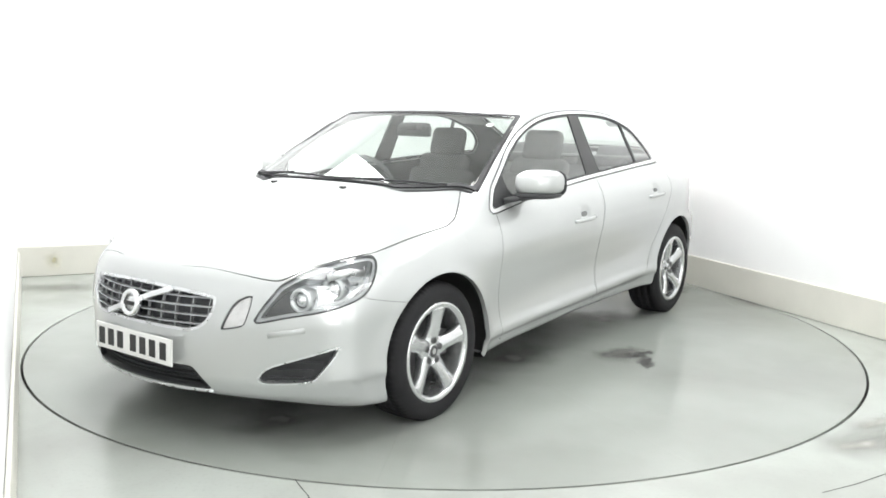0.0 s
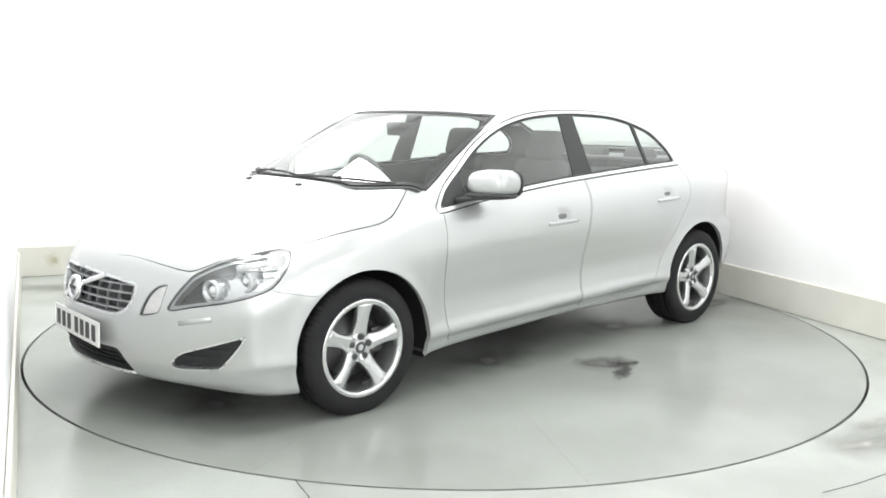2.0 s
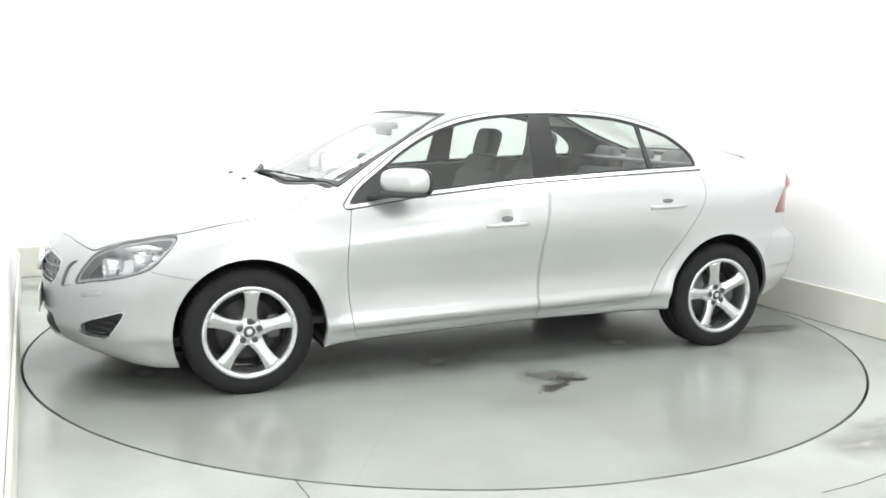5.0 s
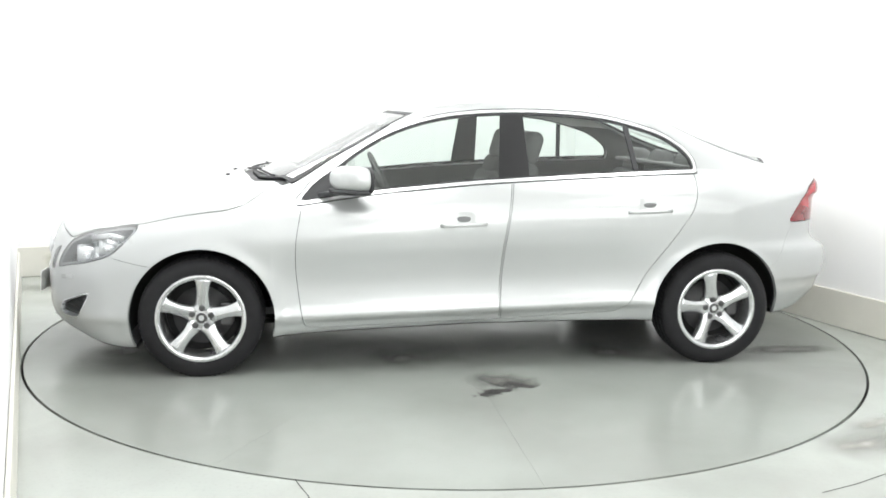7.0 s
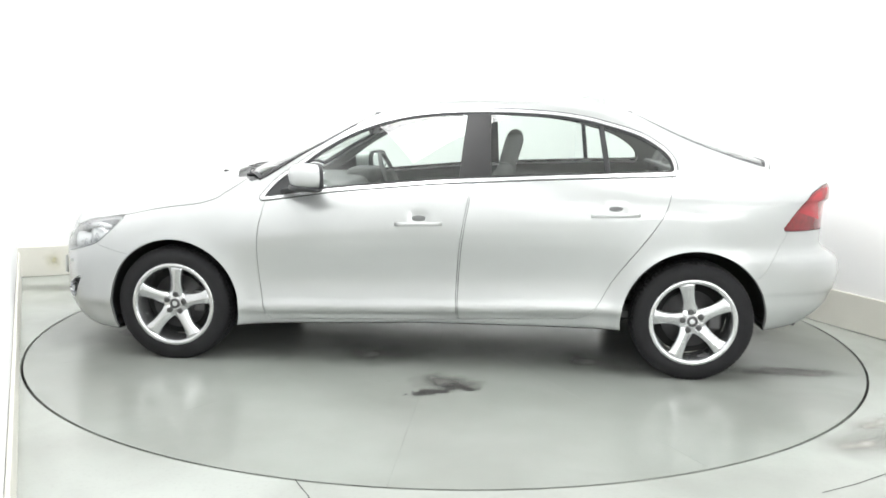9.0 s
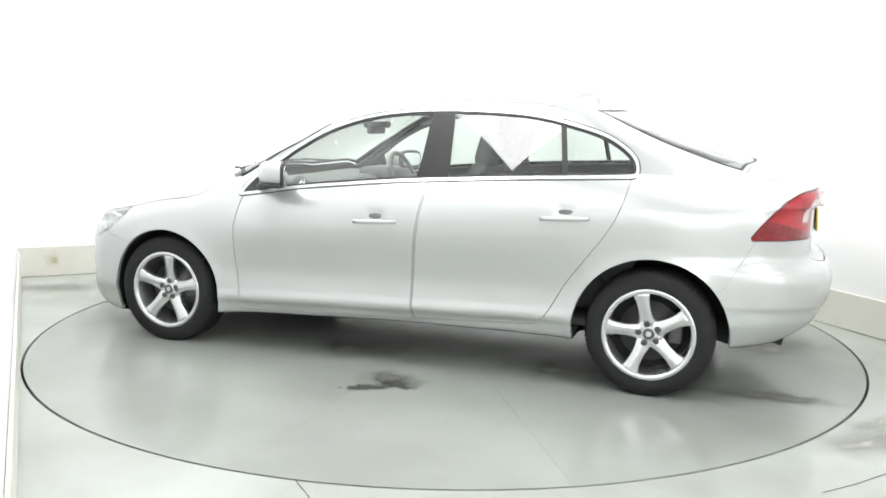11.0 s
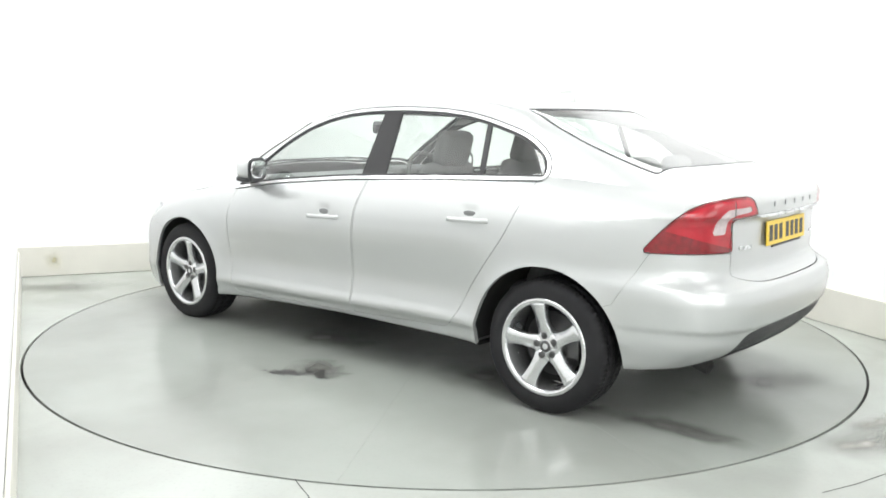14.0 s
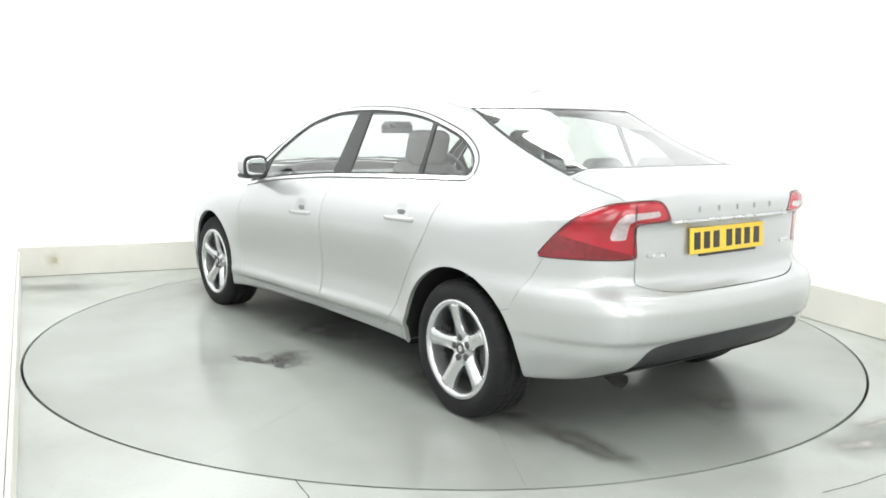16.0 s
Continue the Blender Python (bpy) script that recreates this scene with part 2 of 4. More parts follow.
# ---- ceiling lights over the turntable ----
GLOW = material("diffuser_glow", (0.9, 0.9, 0.9), 0.6)
GLOW.node_tree.nodes["Principled BSDF"].inputs["Emission Color"].default_value = (1, 1, 0.985, 1)
GLOW.node_tree.nodes["Principled BSDF"].inputs["Emission Strength"].default_value = 1.8
for u, v, watts in LAMPS:
    fit = tagged(new("ceiling_light"), "white rectangular ceiling light panel, switched on", "ceiling light", "ceiling lights")
    fit.matrix_world = ROOM @ pose(u, v, CEIL)
    bm = bmesh.new()
    for lo, hi in (((-0.66, -1.01, -0.06), (-0.6, 1.01, 0)), ((0.6, -1.01, -0.06), (0.66, 1.01, 0)),
                   ((-0.6, -1.01, -0.06), (0.6, -0.95, 0)), ((-0.6, 0.95, -0.06), (0.6, 1.01, 0))):
        box_bm(lo, hi, 0.004, bm)
    part("frame", bm, CEILING_WHITE, fit)
    part("diffuser", box_bm((-0.598, -0.948, -0.05), (0.598, 0.948, -0.01)), GLOW, fit, "glowing white diffuser")

# fill panels out of view, added to brighten the car's sides
for u, z, watts in FILL_LAMPS:
    fit = tagged(new("fill_panel"), "tall white panel added out of view as fill light, switched on", "studio light", "studio lights")
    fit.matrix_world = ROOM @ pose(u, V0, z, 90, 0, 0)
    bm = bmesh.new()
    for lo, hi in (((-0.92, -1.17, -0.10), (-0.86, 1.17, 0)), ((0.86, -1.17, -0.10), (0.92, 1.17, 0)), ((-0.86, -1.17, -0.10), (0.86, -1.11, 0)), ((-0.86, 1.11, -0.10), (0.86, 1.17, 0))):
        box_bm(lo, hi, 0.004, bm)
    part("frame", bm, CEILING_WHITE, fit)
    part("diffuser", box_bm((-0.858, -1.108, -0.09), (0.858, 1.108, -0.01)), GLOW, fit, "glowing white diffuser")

# ---- turntable ----
table = tagged(new("turntable"), "round flush turntable of grey-green painted plates, stained", "turntable")
WEDGES = 12
for k in range(WEDGES):
    bm = bmesh.new()
    a0, a1 = 2 * math.pi * k / WEDGES, 2 * math.pi * (k + 1) / WEDGES
    gap = 0.0003
    pts = [Vector((gap / math.tan((a1 - a0) / 2) * math.cos((a0 + a1) / 2), gap / math.tan((a1 - a0) / 2) * math.sin((a0 + a1) / 2), 0))]
    for j in range(23):
        r = DISC_R - 0.003
        a = a0 + gap / r + (a1 - a0 - 2 * gap / r) * j / 22
        pts.append(Vector((r * math.cos(a), r * math.sin(a), 0)))
    top = [bm.verts.new(p) for p in pts]
    low = [bm.verts.new(p + Vector((0, 0, -0.02))) for p in pts]
    bm.faces.new(top)
    for j in range(len(pts)):
        i = (j + 1) % len(pts)
        bm.faces.new((top[j], low[j], low[i], top[i]))
    bmesh.ops.recalc_face_normals(bm, faces=bm.faces)
    part("deck_plate", bm, DISC, table)


def patch(name, mat, label, x, y, turn, rx, ry, parent=None, z=0.0012):
    """A thin flat mark on the floor or on the turntable."""
    bm = bmesh.new()
    bmesh.ops.create_grid(bm, x_segments=6, y_segments=6, size=1, matrix=Matrix.Diagonal((rx, ry, 1, 1)))
    m = pose(x, y, z, 0, 0, turn)
    if parent:
        return part(name, bm, mat, parent, label, m=m)
    ob = thing(name, bm, mat, label, "stain", "structure")
    ob.matrix_world = m
    return ob


patch("oil_stain", OIL, "black dried oil splash on the deck", -0.17, 1.26, -8, 0.26, 0.15, table, 0.0024)
patch("oil_stain", OIL, "black dried oil splash on the deck", -0.04, 1.36, 35, 0.22, 0.12, table, 0.0028)
patch("oil_smear", SMEAR, "grey smear round the oil splash", -0.10, 1.20, 10, 0.42, 0.34, table, 0.0016)
patch("tyre_track", TRACK, "dark tyre track on the deck", -1.90, 0.74, 4, 0.62, 0.17, table)
patch("dull_patch", DULL, "dull grimy patch on the deck", 0.35, 0.75, 20, 0.75, 0.42, table, 0.0012)
patch("dull_patch", DULL, "dull grimy patch on the deck", -0.85, 0.72, -15, 0.75, 0.42, table, 0.0014)
patch("dull_patch", DULL, "dull grimy patch on the deck", 1.85, 0.45, 60, 0.8, 0.45, table, 0.0017)
patch("dull_patch", DULL, "dull grimy patch on the deck", -2.0, -0.2, 70, 0.7, 0.4, table, 0.0013)
patch("pale_scuff", SCUFF, "pale scuff on the painted floor", 1.80, -1.93, 28, 0.42, 0.14)
patch("pale_scuff", SCUFF, "pale scuff on the painted floor", 2.0, -1.66, 40, 0.30, 0.10)
patch("dull_patch", DULL, "dull grimy patch on the floor", 1.95, -1.85, 35, 0.60, 0.35, None, 0.0006)
patch("dull_patch", DULL, "dull grimy patch on the floor", 2.35, 0.95, -66, 0.62, 0.34, None, 0.0006)
patch("dull_patch", DULL, "dull grimy patch on the floor", -2.9, 1.0, 26, 0.5, 0.3, None, 0.0006)

stain = patch("paint_stain", SKIRT_STAIN, "yellowed stain on the skirting board", 0, 0, 0, 0.10, 0.10)
stain.matrix_world = ROOM @ pose(-2.37, V1 - 0.0268, 0.135, 90, 0, 0)
stain = patch("paint_stain", SKIRT_STAIN, "yellowed stain on the skirting board", 0, 0, 0, 0.09, 0.09)
stain.matrix_world = ROOM @ pose(U1 - 0.0268, 0.75, 0.15, 90, 0, -90)


def crack(points):
    bm = bmesh.new()
    for (x0, y0), (x1, y1) in zip(points, points[1:]):
        d = Vector((x1 - x0, y1 - y0)).normalized() * 0.0022
        bm.faces.new([bm.verts.new(v) for v in ((x0 + d.y, y0 - d.x, 0.001), (x1 + d.y, y1 - d.x, 0.001), (x1 - d.y, y1 + d.x, 0.001), (x0 - d.y, y0 + d.x, 0.001))])
    thing("floor_crack", bm, GAP, "thin dark crack in the painted floor", "crack", "structure")


crack([(-0.545, -2.405), (-0.52, -2.46), (-0.478, -2.535), (-0.43, -2.66), (-0.40, -2.9)])
crack([(1.40, -2.43), (1.56, -2.35), (1.72, -2.25), (1.95, -2.12)])

# ---- the car's outer shape, as one solid; x forward, y to its left, z up ----
def curve(*pairs):
    """A smooth monotone curve through (x, value) pairs."""
    a = np.array(sorted(pairs), float)
    x, y = a[:, 0], a[:, 1]
    h = np.diff(x)
    d = np.diff(y) / h
    m = np.zeros(len(x))
    m[0], m[-1] = d[0], d[-1]
    for i in range(1, len(x) - 1):
        if d[i - 1] * d[i] > 0:
            w1, w2 = 2 * h[i] + h[i - 1], h[i] + 2 * h[i - 1]
            m[i] = (w1 + w2) / (w1 / d[i - 1] + w2 / d[i])

    def f(q):
        q = np.clip(q, x[0], x[-1])
        i = np.clip(np.searchsorted(x, q) - 1, 0, len(x) - 2)
        t = (q - x[i]) / h[i]
        return y[i] * (1 + 2 * t) * (1 - t) ** 2 + m[i] * h[i] * t * (1 - t) ** 2 + y[i + 1] * t * t * (3 - 2 * t) + m[i + 1] * h[i] * t * t * (t - 1)
    return f


HOOD = curve((2.5, 0.40), (2.34, 0.53), (2.25, 0.625), (2.18, 0.675), (2.0, 0.765), (1.8, 0.845), (1.63, 0.91), (1.3, 1.0), (1.05, 1.035), (0.9, 1.045), (0.5, 1.05), (-2.5, 1.05))
ROOF = curve((1.6, 0.76), (1.15, 1.01), (0.9, 1.135), (0.7, 1.23), (0.5, 1.322), (0.35, 1.382), (0.2, 1.421), (0.0, 1.449), (-0.2, 1.463), (-0.4, 1.467),
             (-0.7, 1.458), (-1.0, 1.424), (-1.1, 1.398), (-1.25, 1.340), (-1.41, 1.273), (-1.6, 1.208), (-1.75, 1.162), (-1.9, 1.125), (-2.09, 1.085), (-2.3, 1.03), (-2.6, 0.9))
WAIST = curve((2.4, 0.72), (2.1, 0.82), (1.9, 0.86), (1.7, 0.895), (1.4, 0.922), (1.0, 0.925), (0.5, 0.922), (0.0, 0.925), (-0.5, 0.927), (-1.0, 0.93), (-1.4, 0.925),
              (-1.7, 0.90), (-1.9, 0.868), (-2.1, 0.81), (-2.4, 0.70))
BELT_Z = curve((2.4, 0.50), (2.1, 0.62), (1.9, 0.71), (1.71, 0.775), (1.4, 0.845), (1.1, 0.885), (0.885, 0.903), (0.556, 0.954), (0.258, 0.983), (-0.04, 1.012), (-0.34, 1.03),
               (-0.63, 1.047), (-0.93, 1.061), (-1.24, 1.078), (-1.45, 1.07), (-1.7, 1.045), (-2.0, 1.012), (-2.4, 0.98))
BELT_Y = curve((2.4, 0.55), (2.1, 0.70), (1.9, 0.76), (1.71, 0.80), (1.4, 0.83), (1.1, 0.843), (0.86, 0.839), (0.5, 0.832), (0.0, 0.825), (-0.5, 0.81), (-0.9, 0.785),
               (-1.26, 0.745), (-1.6, 0.72), (-2.0, 0.69), (-2.4, 0.62))
LEAN = curve((2.4, 1.6), (1.4, 1.3), (1.15, 0.85), (1.0, 0.60), (0.7, 0.50), (0.3, 0.46), (-1.0, 0.47), (-1.3, 0.66), (-1.6, 1.0), (-1.8, 1.25), (-2.0, 1.6), (-2.4, 1.8))
SIDE_IN = curve((0.08, 0.10), (0.15, 0.075), (0.19, 0.058), (0.225, 0.052), (0.265, 0.040), (0.297, 0.014), (0.31, 0.012), (0.36, 0.026), (0.45, 0.034), (0.56, 0.022), (0.66, 0.006), (0.73, 0.0), (1.5, 0.0))
NOSE_Z = curve((0.0, -0.16), (0.13, -0.12), (0.18, -0.06), (0.23, -0.02), (0.30, 0.0), (0.50, 0.0), (0.58, -0.012), (0.66, -0.045), (0.75, -0.10), (0.9, -0.3))
TAIL_Z = curve((0.1, 0.20), (0.22, 0.11), (0.30, 0.035), (0.40, -0.058), (0.452, -0.076), (0.474, -0.094), (0.58, -0.108), (0.635, -0.09), (0.675, -0.03), (0.70, -0.006), (0.72, 0.0), (0.80, 0.0),
               (0.91, 0.0), (0.93, -0.008), (0.95, -0.030), (1.0, -0.028), (1.03, -0.014), (1.08, 0.02), (1.3, 0.25))
BOTTOM = curve((2.5, 0.215), (2.25, 0.208), (2.1, 0.19), (1.8, 0.148), (1.5, 0.15), (1.0, 0.200), (0.4, 0.225), (-0.1, 0.243), (-1.0, 0.248), (-1.7, 0.262), (-1.93, 0.277),
               (-2.1, 0.315), (-2.3, 0.35))


HANDLES = ((0.045, 0.800), (-0.965, 0.872))


def smax(a, b, r):
    h = np.maximum(r - np.abs(a - b), 0) / r
    return np.maximum(a, b) + h * h * r * 0.25


def side_y(x, z):
    wz, bz, by = WAIST(x), BELT_Z(x), BELT_Y(x)
    s = np.clip((z - (bz - 0.24)) / 0.24, 0, 1)
    mid = np.clip(1 - ((x + 0.02) / 1.05) ** 8, 0, 1)       # the doors' hollow fades towards the arches
    y = wz - SIDE_IN(z - 0.055 * np.clip((0.95 - x) / 1.8, 0, 1)) * (0.35 + 0.65 * mid) - (wz - by) * s ** 2.2
    y = y - LEAN(x) * np.maximum(z - bz, 0)
    flare = 0
    for hx, r in ((1.385, 0.36), (-1.378, 0.37)):
        d = np.sqrt((x - hx) ** 2 + (z - 0.30) ** 2)
        flare = flare + 0.010 * np.exp(-((d - r) / 0.045) ** 2) * (z < 0.9)
    cup = 0
    for hx, hz in HANDLES:                                  # hollows behind the door handles
        cup = cup + 0.010 * np.exp(-((x - hx) / 0.05) ** 4 - ((z - hz - 0.02) / 0.034) ** 4)
    return y + flare * np.clip((0.8 - z) / 0.2, 0, 1) - cup


def body(x, y, z):
    """Below zero inside the car's body."""
    y = np.abs(y)
    hood = HOOD(x) - 0.10 * (y / 0.8) ** 2.4 - 0.012 * (np.tanh((y - 0.36 - 0.12 * (1.6 - x)) / 0.03) + 1) / 2 * np.clip((2.2 - x) / 0.5, 0, 1)
    bend = np.where(x > -0.4, 0.23 * np.clip((x + 0.1) / 0.7, 0, 1), -0.13 * np.clip((-0.7 - x) / 0.5, 0, 1))
    roof = ROOF(x + bend * y * y) - 0.022 * (y / 0.6) ** 2 * np.clip(1 - (np.abs(x + 0.4) / 1.7) ** 4, 0.25, 1)
    top = z - np.where(x > -0.5, -smax(-np.maximum(hood, roof), -np.maximum(hood, roof), 0.01), roof)
    slope = np.where((x > 0.3) & (roof > hood), 0.88, np.where(x < -1.05, 0.93, 0.97))
    top = top * slope
    f = smax(top, (y - side_y(x, z)) * 0.93, np.where(x > 0.9, 0.085, np.where(x < -1.2, 0.085, 0.045 + 0.04 * np.clip((x - 0.7) / 0.2, 0, 1) + 0.04 * np.clip((-0.9 - x) / 0.3, 0, 1))))
    front = x - (2.325 + NOSE_Z(z) - 0.55 * y * y)
    rear = -x + (-2.145 + TAIL_Z(z) + 0.12 * y * y + 1.05 * y ** 8)
    f = smax(f, front * 0.85, 0.06)
    f = smax(f, rear * 0.85, 0.045)
    return smax(f, BOTTOM(x) - z, 0.04)


def grad(p, e=0.002):
    x, y, z = p.T
    return np.stack([body(x + e, y, z) - body(x - e, y, z), body(x, y + e, z) - body(x, y - e, z), body(x, y, z + e) - body(x, y, z - e)], 1) / (2 * e)


def shell(step=0.018):
    """The solid's skin: points, normals, triangles."""
    ax = [np.arange(-2.42, 2.44, step), np.arange(-0.99 + step / 2 * 0, 0.991, step), np.arange(0.06, 1.52, step)]
    X, Y, Z = np.meshgrid(*ax, indexing="ij")
    F = body(X, Y, Z)
    inside = F < 0
    n = np.array(F.shape)
    c = sum(inside[i:n[0] - 1 + i, j:n[1] - 1 + j, k:n[2] - 1 + k].astype(int) for i in (0, 1) for j in (0, 1) for k in (0, 1))
    cells = np.argwhere((c > 0) & (c < 8))
    idx = -np.ones(n - 1, int)
    idx[tuple(cells.T)] = np.arange(len(cells))
    p = np.stack([ax[i][cells[:, i]] + step / 2 for i in range(3)], 1)
    for _ in range(6):
        g = grad(p)
        f = body(*p.T)
        d = (f / np.maximum((g * g).sum(1), 0.05))[:, None] * g
        q = np.sqrt((d * d).sum(1, keepdims=True))
        p = p - d * np.minimum(1, step / np.maximum(q, 1e-9))
    quads = []
    for a in range(3):
        b, c2 = (a + 1) % 3, (a + 2) % 3
        lo = [slice(1, n[i] - 1) for i in range(3)]
        lo[a] = slice(0, n[a] - 1)
        hi = list(lo)
        hi[a] = slice(1, n[a])
        s0, s1 = inside[tuple(lo)], inside[tuple(hi)]
        at = np.argwhere(s0 != s1)
        flip = s0[tuple(at.T)]
        off = np.ones(3, int)
        off[a] = 0
        at = at + off
        eb, ec = np.eye(3, dtype=int)[b], np.eye(3, dtype=int)[c2]
        q = np.stack([idx[tuple((at - eb - ec).T)], idx[tuple((at - ec).T)], idx[tuple(at.T)], idx[tuple((at - eb).T)]], 1)
        q[~flip] = q[~flip][:, ::-1]
        quads.append(q)
    q = np.concatenate(quads)
    q = q[(q >= 0).all(1)]
    t = np.concatenate([q[:, [0, 1, 2]], q[:, [0, 2, 3]]])
    g = grad(p)
    return p, g / np.linalg.norm(g, axis=1, keepdims=True), t


# ---- cutting the skin into panels ----
def split(M, f):
    """Cuts a skin along f = 0. Returns the piece with f < 0 and the rest."""
    P, N, T = M
    s = f < 0
    k = s[T].sum(1)
    mixed = T[(k == 1) | (k == 2)]
    if len(mixed) == 0:
        return (P, N, T[k == 3]), (P, N, T[k == 0])
    odd = np.where(s[mixed].sum(1) == 1, True, False)
    lone = np.argmax(s[mixed] == odd[:, None], 1)
    r = np.arange(len(mixed))
    a, b, c = mixed[r, lone], mixed[r, (lone + 1) % 3], mixed[r, (lone + 2) % 3]
    e = np.sort(np.concatenate([np.stack([a, b], 1), np.stack([a, c], 1)]), 1)
    u, back = np.unique(e, axis=0, return_inverse=True)
    back = back.reshape(-1)
    w = (f[u[:, 0]] / (f[u[:, 0]] - f[u[:, 1]]))[:, None]
    q = P[u[:, 0]] * (1 - w) + P[u[:, 1]] * w
    n = N[u[:, 0]] * (1 - w) + N[u[:, 1]] * w
    n /= np.linalg.norm(n, axis=1, keepdims=True) + 1e-12
    P2, N2 = np.concatenate([P, q]), np.concatenate([N, n])
    ab, ac = back[:len(mixed)] + len(P), back[len(mixed):] + len(P)
    tip = np.stack([a, ab, ac], 1)
    base = np.concatenate([np.stack([ab, b, c], 1), np.stack([ab, c, ac], 1)])
    two = np.concatenate([odd, odd])
    return (P2, N2, np.concatenate([T[k == 3], tip[odd], base[~two]])), (P2, N2, np.concatenate([T[k == 0], tip[~odd], base[two]]))


def outline(pts, close=True, n=6):
    """A smooth polygon through the points."""
    p = np.array(pts, float)
    m = len(p)
    out = []
    for i in range(m if close else m - 1):
        a, b, c, d = (p[(i + j) % m] if close else p[min(max(i + j, 0), m - 1)] for j in (-1, 0, 1, 2))
        for t in np.arange(n) / n:
            out.append(0.5 * (2 * b + (c - a) * t + (2 * a - 5 * b + 4 * c - d) * t * t + (3 * b - a - 3 * c + d) * t ** 3))
    return np.array(out)


def inside_of(poly, x, y):
    """Signed distance to a polygon, below zero inside; far off, just a large number."""
    poly = np.asarray(poly)
    (x0, y0), (x1, y1) = poly.min(0) - 0.06, poly.max(0) + 0.06
    near = (x > x0) & (x < x1) & (y > y0) & (y < y1)
    far = np.full(x.shape, 0.06)
    if near.any():
        far[near] = close_to(poly, x[near], y[near])
    return far


def close_to(poly, x, y):
    d = np.full(x.shape, 1e9)
    odd = np.zeros(x.shape, bool)
    for (ax, ay), (bx, by) in zip(poly, np.roll(poly, -1, 0)):
        ex, ey = bx - ax, by - ay
        t = np.clip(((x - ax) * ex + (y - ay) * ey) / (ex * ex + ey * ey + 1e-12), 0, 1)
        d = np.minimum(d, (x - ax - t * ex) ** 2 + (y - ay - t * ey) ** 2)
        cross = (ay > y) != (by > y)
        odd ^= cross & (x < ax + (y - ay) * ex / (ey if abs(ey) > 1e-12 else 1e-12))
    return np.where(odd, -1, 1) * np.sqrt(d)


def compact(M):
    P, N, T = M
    used, t = np.unique(T, return_inverse=True)
    return P[used], N[used], t.reshape(-1, 3)


def skin(name, M, mat, parent, label="", depth=0.014, sink=0.0):
    """A panel of the skin with turned-in edges, as one part."""
    P, N, T = compact(M)
    if len(T) == 0:
        return None
    P = P - N * sink
    faces = [T]
    if depth:
        e = np.concatenate([T[:, [0, 1]], T[:, [1, 2]], T[:, [2, 0]]])
        key = np.sort(e, 1)
        u, first, count = np.unique(key, axis=0, return_index=True, return_counts=True)
        rim = e[first[count == 1]]
        k, m = len(P), len(rim)
        a, b = P[rim[:, 0]], P[rim[:, 1]]
        c, d = b - N[rim[:, 1]] * depth, a - N[rim[:, 0]] * depth
        fn = np.cross(b - a, d - a)
        fn = -fn / (np.linalg.norm(fn, axis=1, keepdims=True) + 1e-12)
        P = np.concatenate([P, a, b, c, d])
        N = np.concatenate([N, fn, fn, fn, fn])
        i = np.arange(m)
        faces += [np.stack([k + i + m, k + i, k + i + 3 * m], 1), np.stack([k + i + m, k + i + 3 * m, k + i + 2 * m], 1)]
    me = raw_mesh(name, P, np.concatenate(faces), mat)
    me.normals_split_custom_set_from_vertices(N.tolist())
    return part(name, me, mat, parent, label)


def meet(o, w, n=400):
    """How far along w from o the skin is met, going inwards from outside to o."""
    k = np.linspace(0, 1.3, n)
    lo = 0.0
    for _ in range(2):
        q = np.array(o)[None] + k[:, None] * np.array(w)[None]
        f = body(q[:, 0], q[:, 1], q[:, 2])
        i = max(int(np.argmax(f > 0)), 1)
        lo = k[i - 1] + (k[i] - k[i - 1]) * min(1, max(0, f[i - 1] / (f[i - 1] - f[i] - 1e-9)))
        k = np.linspace(k[i - 1], k[i], 12)
    return lo


def on_front(y, z):
    """x of the nose at (y, z)."""
    return 1.2 + meet((1.2, y, z), (1, 0, 0))


def on_back(y, z):
    return -1.2 - meet((-1.2, y, z), (-1, 0, 0))


def on_top(x, y):
    return 0.5 + meet((x, y, 0.5), (0, 0, 1))


def on_side(x, z):
    return 0.3 + meet((x, 0.3, z), (0, 1, 0))


def bar(points, w, h, bm=None, up=(0, 0, 1)):
    """A bar of w (outward) by h (up) swept along points."""
    bm = bm or bmesh.new()
    rows = []
    pts = [Vector(p) for p in points]
    for i, p in enumerate(pts):
        d = (pts[min(i + 1, len(pts) - 1)] - pts[max(i - 1, 0)]).normalized()
        u = (Vector(up) - d * d.dot(Vector(up))).normalized()
        o = d.cross(u)
        b = min(w, h) * 0.25
        ring = []
        for a, c in ((-w / 2, -h / 2 + b), (-w / 2 + b, -h / 2), (w / 2 - b, -h / 2), (w / 2, -h / 2 + b), (w / 2, h / 2 - b), (w / 2 - b, h / 2), (-w / 2 + b, h / 2), (-w / 2, h / 2 - b)):
            ring.append(bm.verts.new(p + o * a + u * c))
        rows.append(ring)
    for p, q in zip(rows, rows[1:]):
        for i in range(8):
            bm.faces.new((p[i], p[(i + 1) % 8], q[(i + 1) % 8], q[i]))
    bm.faces.new(rows[0][::-1])
    bm.faces.new(rows[-1])
    bmesh.ops.recalc_face_normals(bm, faces=bm.faces)
    return bm


